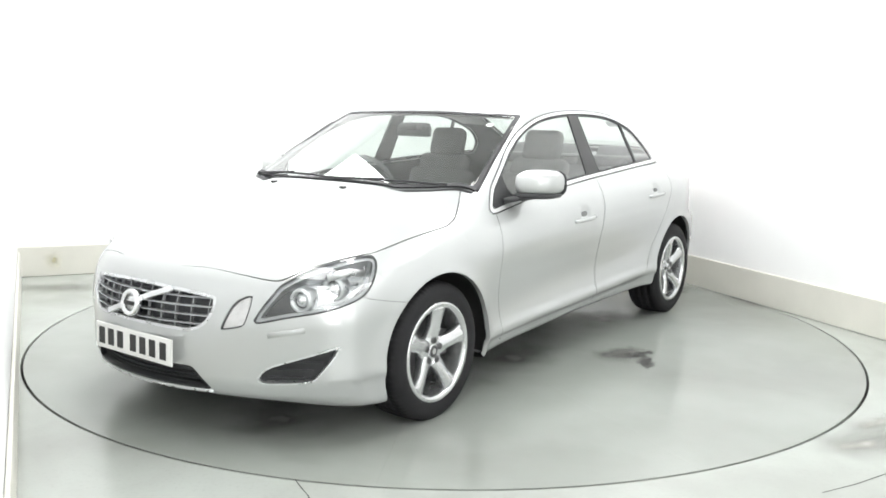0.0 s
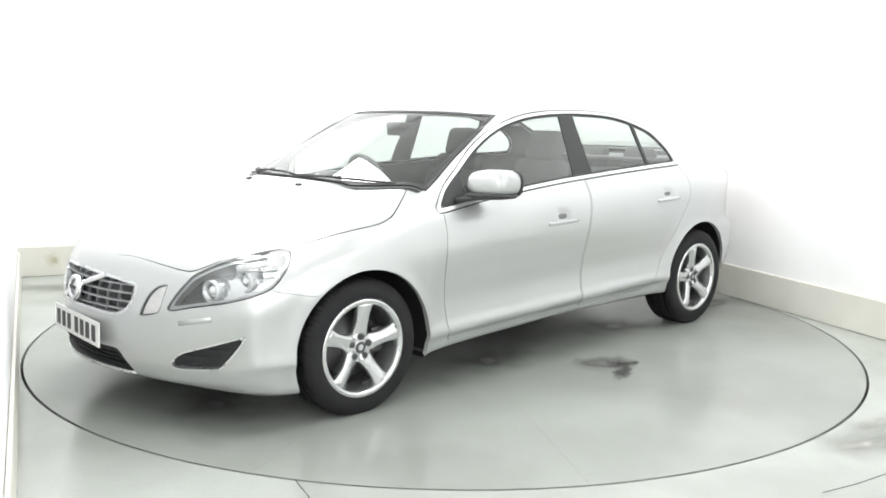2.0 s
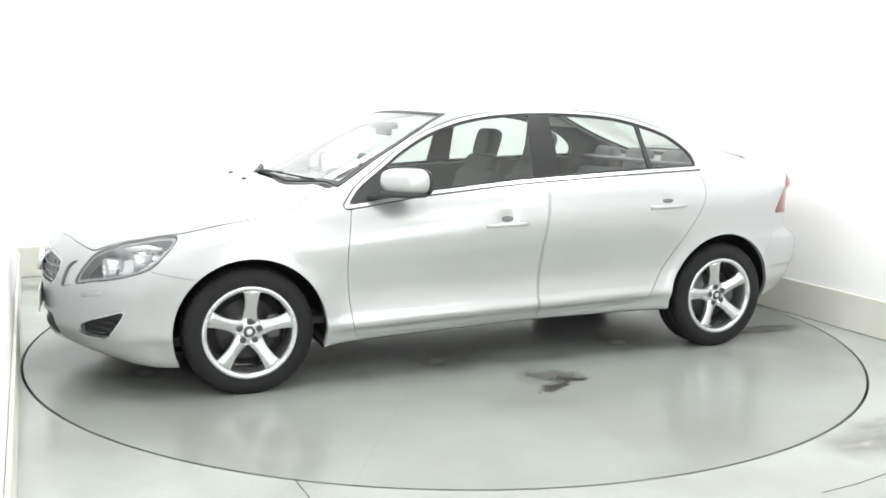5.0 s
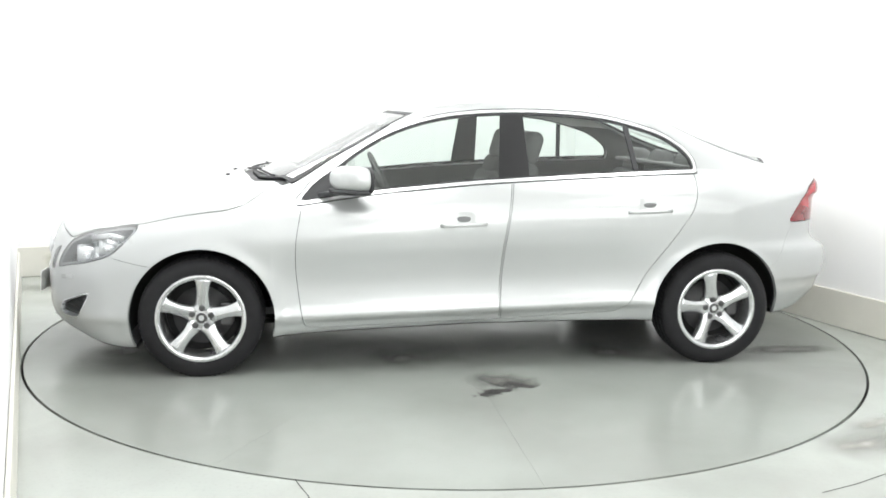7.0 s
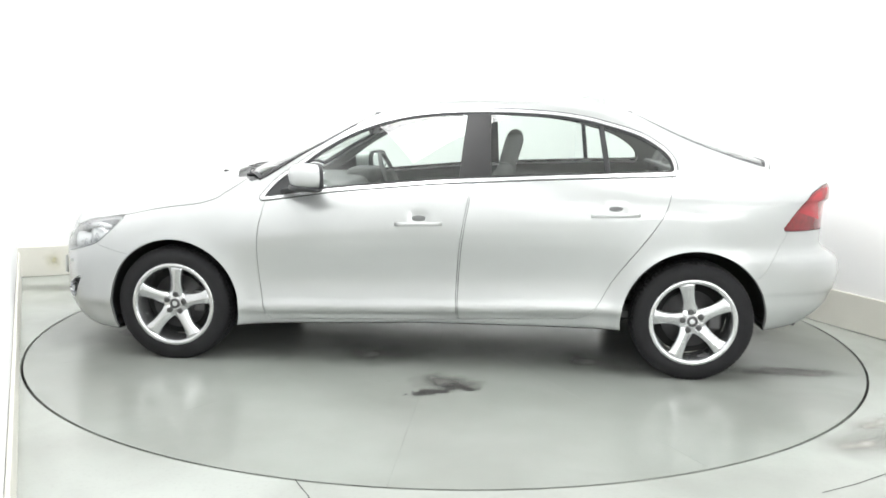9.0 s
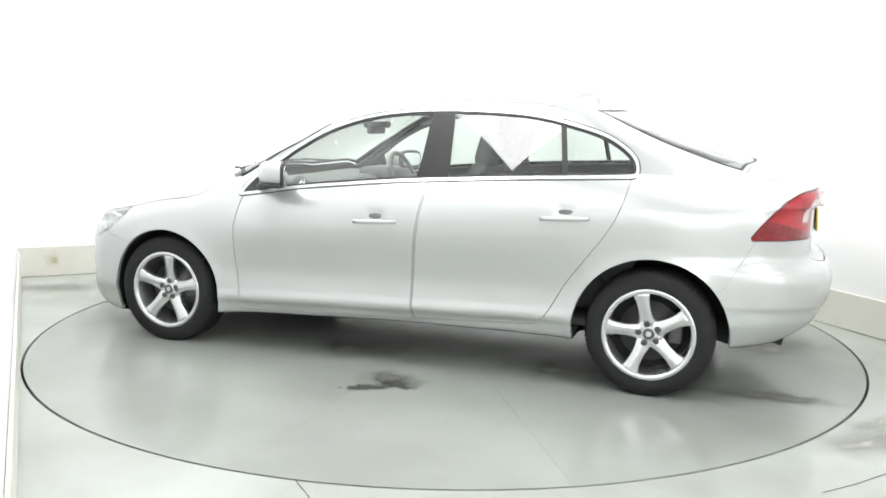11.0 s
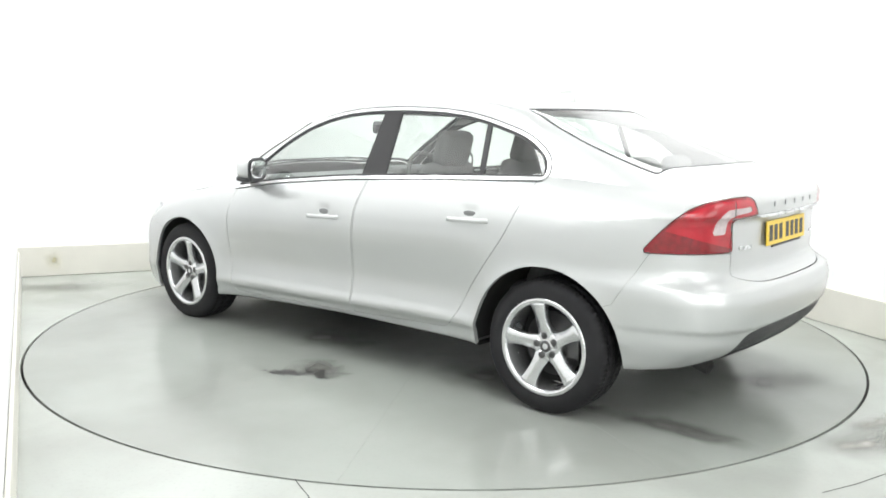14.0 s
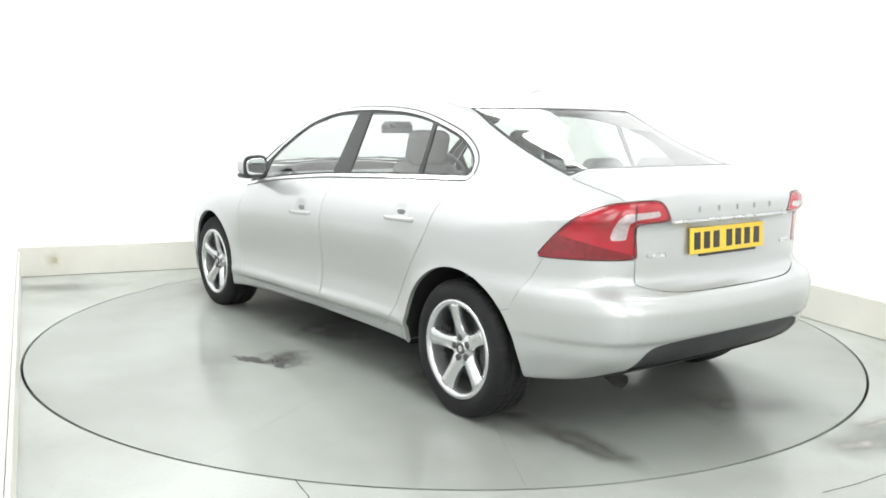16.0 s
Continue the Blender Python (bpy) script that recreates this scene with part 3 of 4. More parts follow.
# outlines, seen from the side (x, z), from ahead or behind (y, z), aslant (s, z) or from above (x, y)
DLO = np.concatenate([outline([(0.895, 0.898), (0.82, 0.985), (0.695, 1.077), (0.573, 1.165), (0.421, 1.249), (0.269, 1.305), (0.118, 1.340), (-0.033, 1.359), (-0.184, 1.368),
                               (-0.336, 1.371), (-0.487, 1.368), (-0.639, 1.360), (-0.791, 1.341), (-0.945, 1.306), (-1.099, 1.258), (-1.205, 1.197), (-1.262, 1.140), (-1.276, 1.085)], False),
                      outline([(-1.27, 1.072), (-0.93, 1.058), (-0.63, 1.044), (-0.34, 1.027), (-0.04, 1.008), (0.258, 0.980), (0.556, 0.948), (0.885, 0.897)], False)])
FRONT_DOOR = np.concatenate([outline([(0.872, 0.93), (0.89, 0.83), (0.91, 0.703), (0.913, 0.58), (0.904, 0.463), (0.884, 0.32), (0.868, 0.262), (0.845, 0.242)], False),
                             outline([(0.337, 0.259), (-0.14, 0.275), (-0.158, 0.30), (-0.154, 0.423), (-0.162, 0.58), (-0.176, 0.724), (-0.222, 1.014), (-0.225, 1.08)], False),
                             [(0.6, 1.06)]])
REAR_DOOR = np.concatenate([outline([(-0.232, 1.08), (-0.229, 1.014), (-0.183, 0.724), (-0.169, 0.58), (-0.161, 0.423), (-0.165, 0.30), (-0.178, 0.277)], False),
                            outline([(-0.70, 0.303), (-0.78, 0.306), (-0.847, 0.332), (-0.903, 0.402), (-0.971, 0.525), (-1.082, 0.678), (-1.170, 0.80), (-1.218, 0.889), (-1.249, 0.99), (-1.262, 1.09)], False),
                            [(-0.8, 1.12)]])
HEADLIGHT = outline([(-1.130, 0.525), (-1.102, 0.586), (-1.059, 0.638), (-1.013, 0.682), (-0.902, 0.730), (-0.781, 0.757), (-0.687, 0.769), (-0.650, 0.764), (-0.637, 0.735),
                     (-0.652, 0.680), (-0.689, 0.629), (-0.745, 0.602), (-0.853, 0.573), (-1.009, 0.546)])
DRL = outline([(0.464, 0.583), (0.491, 0.619), (0.53, 0.634), (0.534, 0.625), (0.535, 0.591), (0.524, 0.527), (0.507, 0.508), (0.435, 0.492), (0.436, 0.505), (0.445, 0.534)], n=3)
GRILLE = outline([(0.0, 0.657), (0.227, 0.646), (0.36, 0.631), (0.398, 0.621), (0.405, 0.600), (0.402, 0.565), (0.380, 0.520), (0.341, 0.490), (0.281, 0.478), (0.12, 0.482), (0.0, 0.482),
                  (-0.12, 0.482), (-0.281, 0.478), (-0.341, 0.490), (-0.380, 0.520), (-0.402, 0.565), (-0.405, 0.600), (-0.398, 0.621), (-0.36, 0.631), (-0.227, 0.646)])
INTAKE = outline([(0.0, 0.338), (0.27, 0.337), (0.315, 0.330), (0.345, 0.300), (0.384, 0.250), (0.375, 0.240), (0.20, 0.243), (0.0, 0.247),
                  (-0.20, 0.243), (-0.375, 0.240), (-0.384, 0.250), (-0.345, 0.300), (-0.315, 0.330), (-0.27, 0.337)])
FOG = outline([(-1.127, 0.298), (-1.084, 0.346), (-1.000, 0.376), (-0.885, 0.410), (-0.80, 0.434), (-0.792, 0.428), (-0.820, 0.380), (-0.874, 0.317), (-0.916, 0.286), (-1.063, 0.276), (-1.115, 0.284)])
TAIL = np.concatenate([outline([(-0.690, 0.789), (-0.756, 0.874), (-0.851, 0.964), (-0.963, 1.012), (-1.06, 1.027), (-1.165, 1.030), (-1.206, 1.008), (-1.235, 0.950)], False),
                       outline([(-1.236, 0.943), (-1.16, 0.934), (-1.100, 0.926), (-1.092, 0.90), (-1.101, 0.801), (-1.098, 0.791)], False)])
TAIL_WHITE = np.array([(-0.985, 0.870), (-0.997, 0.915), (-1.018, 0.958), (-1.048, 0.978), (-1.185, 0.988), (-1.192, 0.965), (-1.095, 0.955), (-1.064, 0.938), (-1.052, 0.872)])
VALANCE = outline([(0.0, 0.468), (0.25, 0.466), (0.453, 0.452), (0.537, 0.421), (0.571, 0.335), (0.60, 0.20), (0.0, 0.15), (-0.60, 0.20), (-0.571, 0.335), (-0.537, 0.421), (-0.453, 0.452), (-0.25, 0.466)])
BONNET_EDGE = curve((0.9, 0.66), (0.995, 0.728), (1.06, 0.765), (1.115, 0.795), (1.18, 0.822), (1.255, 0.835), (1.4, 0.822), (1.507, 0.806), (1.68, 0.772), (1.75, 0.735), (1.803, 0.705),
                    (1.932, 0.664), (2.049, 0.61), (2.127, 0.476), (2.185, 0.304), (2.225, 0.12), (2.234, -0.2))
BUMPER_F = np.array([(1.55, 0.05), (1.55, 0.565), (1.688, 0.585), (1.815, 0.613), (1.90, 0.66), (1.96, 0.78), (2.1, 0.95), (2.6, 0.95), (2.6, 0.05)])
BUMPER_R = np.array([(-1.60, 0.05), (-1.60, 0.52), (-1.72, 0.56), (-1.80, 0.70), (-1.85, 0.79), (-2.5, 0.79), (-2.5, 0.05)])
ARCHES = ((1.380, 0.302, 0.364), (-1.388, 0.310, 0.377))

car = tagged(new("car"), "silver four-door saloon car parked on the turntable", "car")
M = shell()
FRIT = 0.016


def cowl_x(y):
    return 1.222 - 0.28 * y * y - 0.20 * y ** 4


def plan_windscreen(x, y):
    a = np.abs(y)
    return np.maximum(np.maximum(x - (cowl_x(a) - 0.045), (0.372 - 0.21 * a * a) - x), (a - (0.785 - (0.95 - x) * 0.235)) * 0.97)


def plan_rear_screen(x, y):
    a = np.abs(y)
    return np.maximum(np.maximum(x - (-1.105 + 0.22 * a * a), (-1.845 + 0.20 * a * a) - x), a - (0.568 + (-1.04 - x) * 0.055))


def cut(region, gap=0.0025):
    """Takes a region out of the remaining skin, with a narrow joint round it."""
    global M
    got, M = split(M, region(M[0], M[1]))
    if gap:
        got = split(got, region(got[0], got[1]) + gap)[0]
    return got


def aslant(P):
    return (np.abs(P[:, 1]) - np.abs(P[:, 0])) / math.sqrt(2)


def sides(got):
    left, right = split(got, -got[0][:, 1] + 1e-5)
    return (left, 1), (right, -1)


# wheel arches and underside
def arch(P, N):
    d = np.minimum.reduce([np.hypot(P[:, 0] - x, P[:, 2] - z) - r for x, z, r in ARCHES])
    return np.maximum(d, 0.55 - np.abs(P[:, 1]))


cut(arch, 0)
LINER = M      # an inner copy, sunk below the panels
skin("underbody", cut(lambda P, N: np.maximum(N[:, 2] + 0.80, P[:, 2] - 0.45), 0), UNDERSIDE, car, "dark dirty underbody", 0)

# side windows with bright trim
glasshouse = cut(lambda P, N: np.maximum.reduce([inside_of(DLO, P[:, 0], P[:, 2]) - 0.021, 0.3 - np.abs(P[:, 1]), (0.42 - np.abs(N[:, 1])) * 0.1]), 0)
glasshouse, outer_seal = split(glasshouse, inside_of(DLO, glasshouse[0][:, 0], glasshouse[0][:, 2]) - 0.0145)
for m, s in sides(outer_seal):
    skin("outer_seal", m, PLASTIC, car, "thin black seal outside the bright trim", 0, 0.003)
inner, ring_trim = split(glasshouse, inside_of(DLO, glasshouse[0][:, 0], glasshouse[0][:, 2]))
for m, s in sides(ring_trim):
    skin("window_trim", m, TRIM_BRIGHT, car, "bright chrome trim round the side windows", 0.012, -0.004)
pane, frame_black = split(inner, inside_of(DLO, inner[0][:, 0], inner[0][:, 2]) + 0.013)
x, z = pane[0][:, 0], pane[0][:, 2]
pillar, pane = split(pane, np.maximum(x + 0.150 + (z - 1.01) * 0.09, -0.325 + (z - 1.01) * 0.05 - x))
x, z = pane[0][:, 0], pane[0][:, 2]
divider, pane = split(pane, np.abs(x + 0.930 - (z - 1.06) * 0.15) - 0.014)
sail, pane = split(pane, 0.70 - pane[0][:, 0])
for m, s in sides(frame_black):
    skin("window_seal", m, PLASTIC, car, "black rubber window seal", 0.01, 0.002)
for m, s in sides(pillar):
    skin("door_pillar", m, PILLAR_BLACK, car, "gloss black pillar between the doors", 0.01, 0.001)
for m, s in sides(divider):
    skin("window_divider", m, PLASTIC, car, "black divider bar", 0.012, 0.0)
for m, s in sides(sail):
    skin("mirror_sail", m, PLASTIC, car, "black triangle behind the mirror", 0.01, 0.001)
front_pane, pane = split(pane, -0.2 - pane[0][:, 0])
rear_pane, quarter = split(pane, -0.93 - pane[0][:, 0])
for name, got in (("front_door_glass", front_pane), ("rear_door_glass", rear_pane), ("quarter_glass", quarter)):
    for m, s in sides(got):
        ob = skin(name, m, GLASS, car, "lightly tinted window glass", 0, 0.005)
        ob.visible_shadow = False

# screens
for name, plan, zlow, low, high in (("windscreen", plan_windscreen, 0.9, 0.2, 1.3), ("rear_screen", plan_rear_screen, 1.0, -2.0, -0.9)):
    got = cut(lambda P, N: np.maximum.reduce([plan(P[:, 0], P[:, 1]), low - P[:, 0], P[:, 0] - high, zlow - P[:, 2]]), 0.003)
    pane, frit = split(got, plan(got[0][:, 0], got[0][:, 1]) + (FRIT if low < 0 else 0.026))
    screen = skin(name, pane, GLASS, car, "large curved tinted screen with reflections", 0, 0.003)
    screen.visible_shadow = False
    skin(name + "_border", frit, PLASTIC, car, "black printed border of the screen", 0.01, 0.001)

for s in (1, -1):      # raised rubber along the windscreen's sides
    pts = []
    for x in np.linspace(0.935, 0.42, 15):
        y = s * (0.781 - (0.95 - x) * 0.235)
        pts.append((x, y, on_top(x, y) - 0.001))
    part("windscreen_seal", bar(pts, 0.014, 0.010), PILLAR_BLACK, car, "black rubber seal beside the windscreen", True)

# scuttle under the windscreen, bonnet, boot lid, roof
skin("scuttle", cut(lambda P, N: np.maximum.reduce([P[:, 0] - cowl_x(np.abs(P[:, 1])), cowl_x(np.abs(P[:, 1])) - 0.05 - P[:, 0], np.abs(P[:, 1]) - 0.775, 0.85 - P[:, 2]]), 0), PLASTIC, car,
     "black plastic scuttle panel", 0.0, 0.018)
lamps_f = cut(lambda P, N: np.maximum(inside_of(HEADLIGHT, aslant(P), P[:, 2]), 1.3 - P[:, 0]), 0.003)
bonnet = cut(lambda P, N: np.maximum.reduce([np.abs(P[:, 1]) - BONNET_EDGE(P[:, 0]), 0.9 - P[:, 0], P[:, 0] - 2.2335, 0.62 - P[:, 2]]), 0.006)
skin("bonnet", bonnet, PAINT, car, "silver bonnet with two raised creases", 0.016)
tails = cut(lambda P, N: np.maximum(inside_of(TAIL, aslant(P), P[:, 2]), P[:, 0] + 1.4), 0.003)
drls = cut(lambda P, N: np.maximum(inside_of(DRL, np.abs(P[:, 1]), P[:, 2]), 1.5 - P[:, 0]), 0.002)
grille_skin = cut(lambda P, N: np.maximum(inside_of(GRILLE, P[:, 1], P[:, 2]), 1.5 - P[:, 0]), 0)
intake_skin = cut(lambda P, N: np.maximum(inside_of(INTAKE, P[:, 1], P[:, 2]), 1.5 - P[:, 0]), 0)
fogs = cut(lambda P, N: np.maximum(inside_of(FOG, aslant(P), P[:, 2]), 1.5 - P[:, 0]), 0)
valance = cut(lambda P, N: np.maximum(inside_of(VALANCE, P[:, 1], P[:, 2]), P[:, 0] + 1.8), 0.002)


def boot_region(P, N):
    a, z = np.abs(P[:, 1]), P[:, 2]
    low = 0.652 + 0.02 * (a / 0.5) ** 6
    wide = 0.556 + 0.06 * np.clip((z - 0.95) / 0.08, 0, 1) - 0.05 * np.clip((0.70 - z) / 0.06, 0, 1) ** 2
    return np.maximum.reduce([a - wide, low - z, P[:, 0] + 1.865 - 0.2 * a * a])


skin("boot_lid", cut(boot_region, 0.003), PAINT, car, "silver boot lid", 0.018)
skin("roof", cut(lambda P, N: np.maximum.reduce([np.abs(P[:, 1]) - 0.535, P[:, 0] - 0.38, -1.12 - P[:, 0], 1.25 - P[:, 2]]), 0.001), PAINT, car, "silver roof panel", 0.01)
for m, s in sides(cut(lambda P, N: np.maximum(inside_of(FRONT_DOOR, P[:, 0], P[:, 2]), 0.5 - np.abs(P[:, 1])), 0.0032)):
    skin("front_door", m, PAINT, car, "", 0.016)
for m, s in sides(cut(lambda P, N: np.maximum(inside_of(REAR_DOOR, P[:, 0], P[:, 2]), 0.5 - np.abs(P[:, 1])), 0.0032)):
    skin("rear_door", m, PAINT, car, "", 0.016)
skin("front_bumper", cut(lambda P, N: inside_of(BUMPER_F, P[:, 0], P[:, 2]), 0.002), PAINT, car, "", 0.016)
skin("rear_bumper", cut(lambda P, N: inside_of(BUMPER_R, P[:, 0], P[:, 2]), 0.0015), PAINT, car, "", 0.016)
wings, rest = split(M, 0.90 - M[0][:, 0])
for m, s in sides(wings):
    skin("front_wing", m, PAINT, car, "", 0.02)
for m, s in sides(rest):
    skin("body_side", m, PAINT, car, "silver side frame with sill, pillars and rear quarter", 0.02)

# dark structure below the joints, open at the windows
P0, N0 = LINER[0], LINER[1]
win = np.minimum.reduce([np.maximum(inside_of(DLO, P0[:, 0], P0[:, 2]), 0.3 - np.abs(P0[:, 1])) + 0.0,
                         np.maximum.reduce([plan_windscreen(P0[:, 0], P0[:, 1]), 0.2 - P0[:, 0], 0.9 - P0[:, 2]]),
                         np.maximum.reduce([plan_rear_screen(P0[:, 0], P0[:, 1]), P0[:, 0] + 0.9, 1.0 - P0[:, 2]])])
LINER = split(LINER, win - 0.002)[1]
lamp_hole = np.minimum.reduce([np.maximum(inside_of(HEADLIGHT, aslant(LINER[0]), LINER[0][:, 2]), 1.3 - LINER[0][:, 0]),
                               np.maximum(inside_of(GRILLE, LINER[0][:, 1], LINER[0][:, 2]), 1.5 - LINER[0][:, 0]),
                               np.maximum(inside_of(INTAKE, LINER[0][:, 1], LINER[0][:, 2]), 1.5 - LINER[0][:, 0]),
                               np.maximum(inside_of(FOG, aslant(LINER[0]), LINER[0][:, 2]), 1.5 - LINER[0][:, 0])])
LINER = split(LINER, lamp_hole)[1]
liner_top, LINER = split(LINER, 1.30 - LINER[0][:, 2])
skin("headliner", liner_top, HEADLINER, car, "pale grey cloth headliner", 0, 0.03)
skin("inner_frame", LINER, TRIM_GREY, car, "dark inner body and door trim", 0, 0.024)


# ---- lamps, grilles, plates ----
def ball(c, r, bm=None, seg=20, rings=12):
    bm = bm or bmesh.new()
    bmesh.ops.create_uvsphere(bm, u_segments=seg, v_segments=rings, radius=1, matrix=Matrix.Translation(c) @ Matrix.Diagonal((*r, 1)))
    return bm


def turned(profile, place, way, steps=40):
    """A turned bmesh whose y axis points along way."""
    bm = lathe(profile, steps)
    q = Vector(way).to_track_quat("Y", "Z").to_matrix().to_4x4()
    bmesh.ops.transform(bm, matrix=Matrix.Translation(place) @ q, verts=bm.verts)
    return bm


for m, s in sides(lamps_f):
    lens = skin("headlight", m, CLEAR, car, "clear swept-back headlight with projector lamp", 0, 0.0)
    lens.visible_shadow = False
    bowl, bezel = split(m, inside_of(HEADLIGHT, aslant(m[0]), m[0][:, 2]) + 0.007)
    skin("bezel", bezel, LAMP_DARK, lens, "thin dark lamp bezel", 0.0, 0.002)
    skin("lamp_wall", split(bowl, inside_of(HEADLIGHT, aslant(bowl[0]), bowl[0][:, 2]) + 0.018)[1], GRILLE_GREY, lens, "grey lamp surround", 0.06, 0.006)
    dark, bright = split(bowl, aslant(bowl[0]) + 0.93 + 0.9 * (bowl[0][:, 2] - 0.6))
    skin("lamp_housing", dark, LAMP_DARK, lens, "dark lamp housing", 0, 0.055)
    skin("reflector", bright, REFLECTOR, lens, "silver reflector", 0, 0.06)
    way = Vector((0.97, s * 0.20, 0.02))
    for c, r in (((1.985, 0.665, 0.610), 0.047), ((1.865, 0.725, 0.645), 0.050)):
        c = Vector((c[0], s * c[1], c[2]))
        part("projector_ring", turned([(r * 0.70, 0.02), (r * 0.78, 0.035), (r * 0.95, 0.04), (r * 1.05, 0.025), (r * 1.02, -0.03), (r * 0.8, -0.05)], c, way), SATIN, lens, "silver projector ring", True)
        part("projector_lens", turned([(0.001, 0.036), (r * 0.3, 0.033), (r * 0.55, 0.022), (r * 0.74, 0.002), (r * 0.74, -0.03)], c, way), CHROME, lens, "round glass projector lens", True)
    part("reflector_fin", bar([(1.93, s * 0.735, 0.70), (1.84, s * 0.775, 0.715), (1.77, s * 0.79, 0.70)], 0.02, 0.03), SATIN, lens, "", True)

for m, s in sides(drls):
    light = skin("driving_light", m, CLEAR, car, "upright daytime running light", 0.01, 0.002)
    core, rim_part = split(m, inside_of(DRL, np.abs(m[0][:, 1]), m[0][:, 2]) + 0.005)
    skin("lamp_rim", rim_part, LAMP_DARK, light, "thin dark rim", 0.012, 0.004)
    skin("lamp_panel", core, WHITE_LENS, light, "pale ribbed lamp panel", 0, 0.014)

grille = skin("grille", grille_skin, MESH_BLACK, car, "black radiator grille with bright slats", 0, 0.045)
rim_in, rim_out = split(grille_skin, inside_of(GRILLE, grille_skin[0][:, 1], grille_skin[0][:, 2]) + 0.012)
skin("grille_frame", rim_out, SATIN, grille, "satin silver grille frame", 0.04, 0.002)


def span(poly, z):
    """Half width of an outline at height z."""
    ys = np.linspace(0, 0.6, 241)
    ok = inside_of(poly, ys, np.full(241, z)) < 0
    return ys[ok].max() if ok.any() else 0.0


for i in range(4):
    z = 0.508 + i * 0.0345
    w = span(GRILLE, z) - 0.010
    part("slat", bar([(on_front(y, z) - 0.018, y, z) for y in np.linspace(-w, w, 17)], 0.020, 0.0065), GRILLE_GREY, grille)
for i in range(-5, 6):
    y = i * 0.073
    zs = [z for z in np.linspace(0.47, 0.66, 40) if inside_of(GRILLE, np.array([y]), np.array([z]))[0] < -0.008]
    if len(zs) > 4:
        part("upright", bar([(on_front(y, z) - 0.026, y, z) for z in (zs[0], (zs[0] + zs[-1]) / 2, zs[-1])], 0.005, 0.014, up=(1, 0, 0)), GRILLE_GREY, grille)
part("badge_bar", bar([(on_front(y, z) - 0.004, y, z) for y, z in zip(np.linspace(-0.20, 0.20, 9), np.linspace(0.492, 0.640, 9))], 0.014, 0.024, up=(0, -0.35, 0.93)), CHROME, grille, "bright diagonal bar")
place = Vector((on_front(0, 0.56) + 0.004, 0, 0.56))
badge = part("badge", turned([(0.036, 0.012), (0.042, 0.018), (0.052, 0.018), (0.058, 0.010), (0.056, -0.02), (0.036, -0.02)], place, (1, 0, 0.15)), CHROME, grille, "round chrome badge ring", True)
part("badge_disc", turned([(0.0005, 0.012), (0.036, 0.010), (0.036, -0.01)], place, (1, 0, 0.15)), SATIN, badge, "", True)
part("badge_band", bar([place + Vector((0.014, y, 0)) for y in (-0.034, 0.034)], 0.006, 0.016), INK, badge, "dark band")

intake = skin("air_intake", intake_skin, MESH_BLACK, car, "black lower air intake with mesh", 0, 0.05)
i_in, i_out = split(intake_skin, inside_of(INTAKE, intake_skin[0][:, 1], intake_skin[0][:, 2]) + 0.008)
skin("intake_frame", i_out, PLASTIC, intake, "", 0.045, 0.001)
for i in range(4):
    z = 0.259 + i * 0.019
    w = span(INTAKE, z) - 0.008
    part("slat", bar([(on_front(y, z) - 0.03, y, z) for y in np.linspace(-w, w, 13)], 0.015, 0.005), PLASTIC, intake)
part("chin_strip", bar([(on_front(y, 0.233) - 0.001, y, 0.233) for y in np.linspace(-0.385, 0.385, 21)], 0.010, 0.013), SATIN, car, "satin silver strip below the intake", True)

for m, s in sides(fogs):
    fog = skin("fog_recess", m, PLASTIC, car, "black fog lamp recess with bright edge", 0, 0.035)
    f_in, f_out = split(m, inside_of(FOG, aslant(m[0]), m[0][:, 2]) + 0.007)
    skin("recess_edge", f_out, SATIN, fog, "bright edge", 0.032, 0.0)
    for k in range(3):
        z = 0.305 + k * 0.03
        y0, y1 = 0.585 + 0.012 * k, 0.70 + 0.03 * k
        part("slat", bar([(on_front(y, z) - 0.028, s * y, z) for y in np.linspace(y0, y1, 5)], 0.01, 0.006), PLASTIC, fog)
part("washer_cover", bar([(on_front(y, z) + 0.001, y, z) for y, z in ((0.60, 0.478), (0.66, 0.490), (0.72, 0.502))], 0.004, 0.022), PAINT, car, "", True)
part("washer_cover", bar([(on_front(y, z) + 0.001, -y, z) for y, z in ((0.60, 0.478), (0.66, 0.490), (0.72, 0.502))], 0.004, 0.022), PAINT, car, "", True)

for m, s in sides(tails):
    joint, m = split(m, np.abs(aslant(m[0]) + 1.086) - 0.004)
    white, red = split(m, inside_of(TAIL_WHITE, aslant(m[0]), m[0][:, 2]))
    edge_in, edge = split(red, inside_of(TAIL, aslant(red[0]), red[0][:, 2]) + 0.012)
    low, high = split(edge_in, edge_in[0][:, 2] - 0.845 - 0.25 * (aslant(edge_in[0]) + 0.95))
    light = skin("tail_light", high, RED_LENS, car, "glossy red wrap-round tail light", 0.02, 0.0)
    skin("lower_lens", low, DARK_RED, light, "deep red lower lens", 0.01, 0.001)
    skin("lens_edge", edge, DARK_RED, light, "dark red edge", 0.02, 0.0)
    skin("lens_joint", joint, LAMP_DARK, light, "dark joint between body and boot lamps", 0.0, 0.002)
    skin("reversing_lens", white, TAIL_CLEAR, light, "white reversing lens", 0.01, 0.001)

rear_valance = skin("rear_valance", valance, PLASTIC, car, "black plastic rear valance", 0.012, 0.004)
part("exhaust", turned([(0.026, -0.25), (0.030, -0.25), (0.032, 0.0), (0.027, 0.0), (0.026, -0.15), (0.001, -0.15)], (-2.02, 0.50, 0.255), (-1, 0.1, -0.25)), UNDERSIDE, car, "dark steel exhaust tailpipe", True)


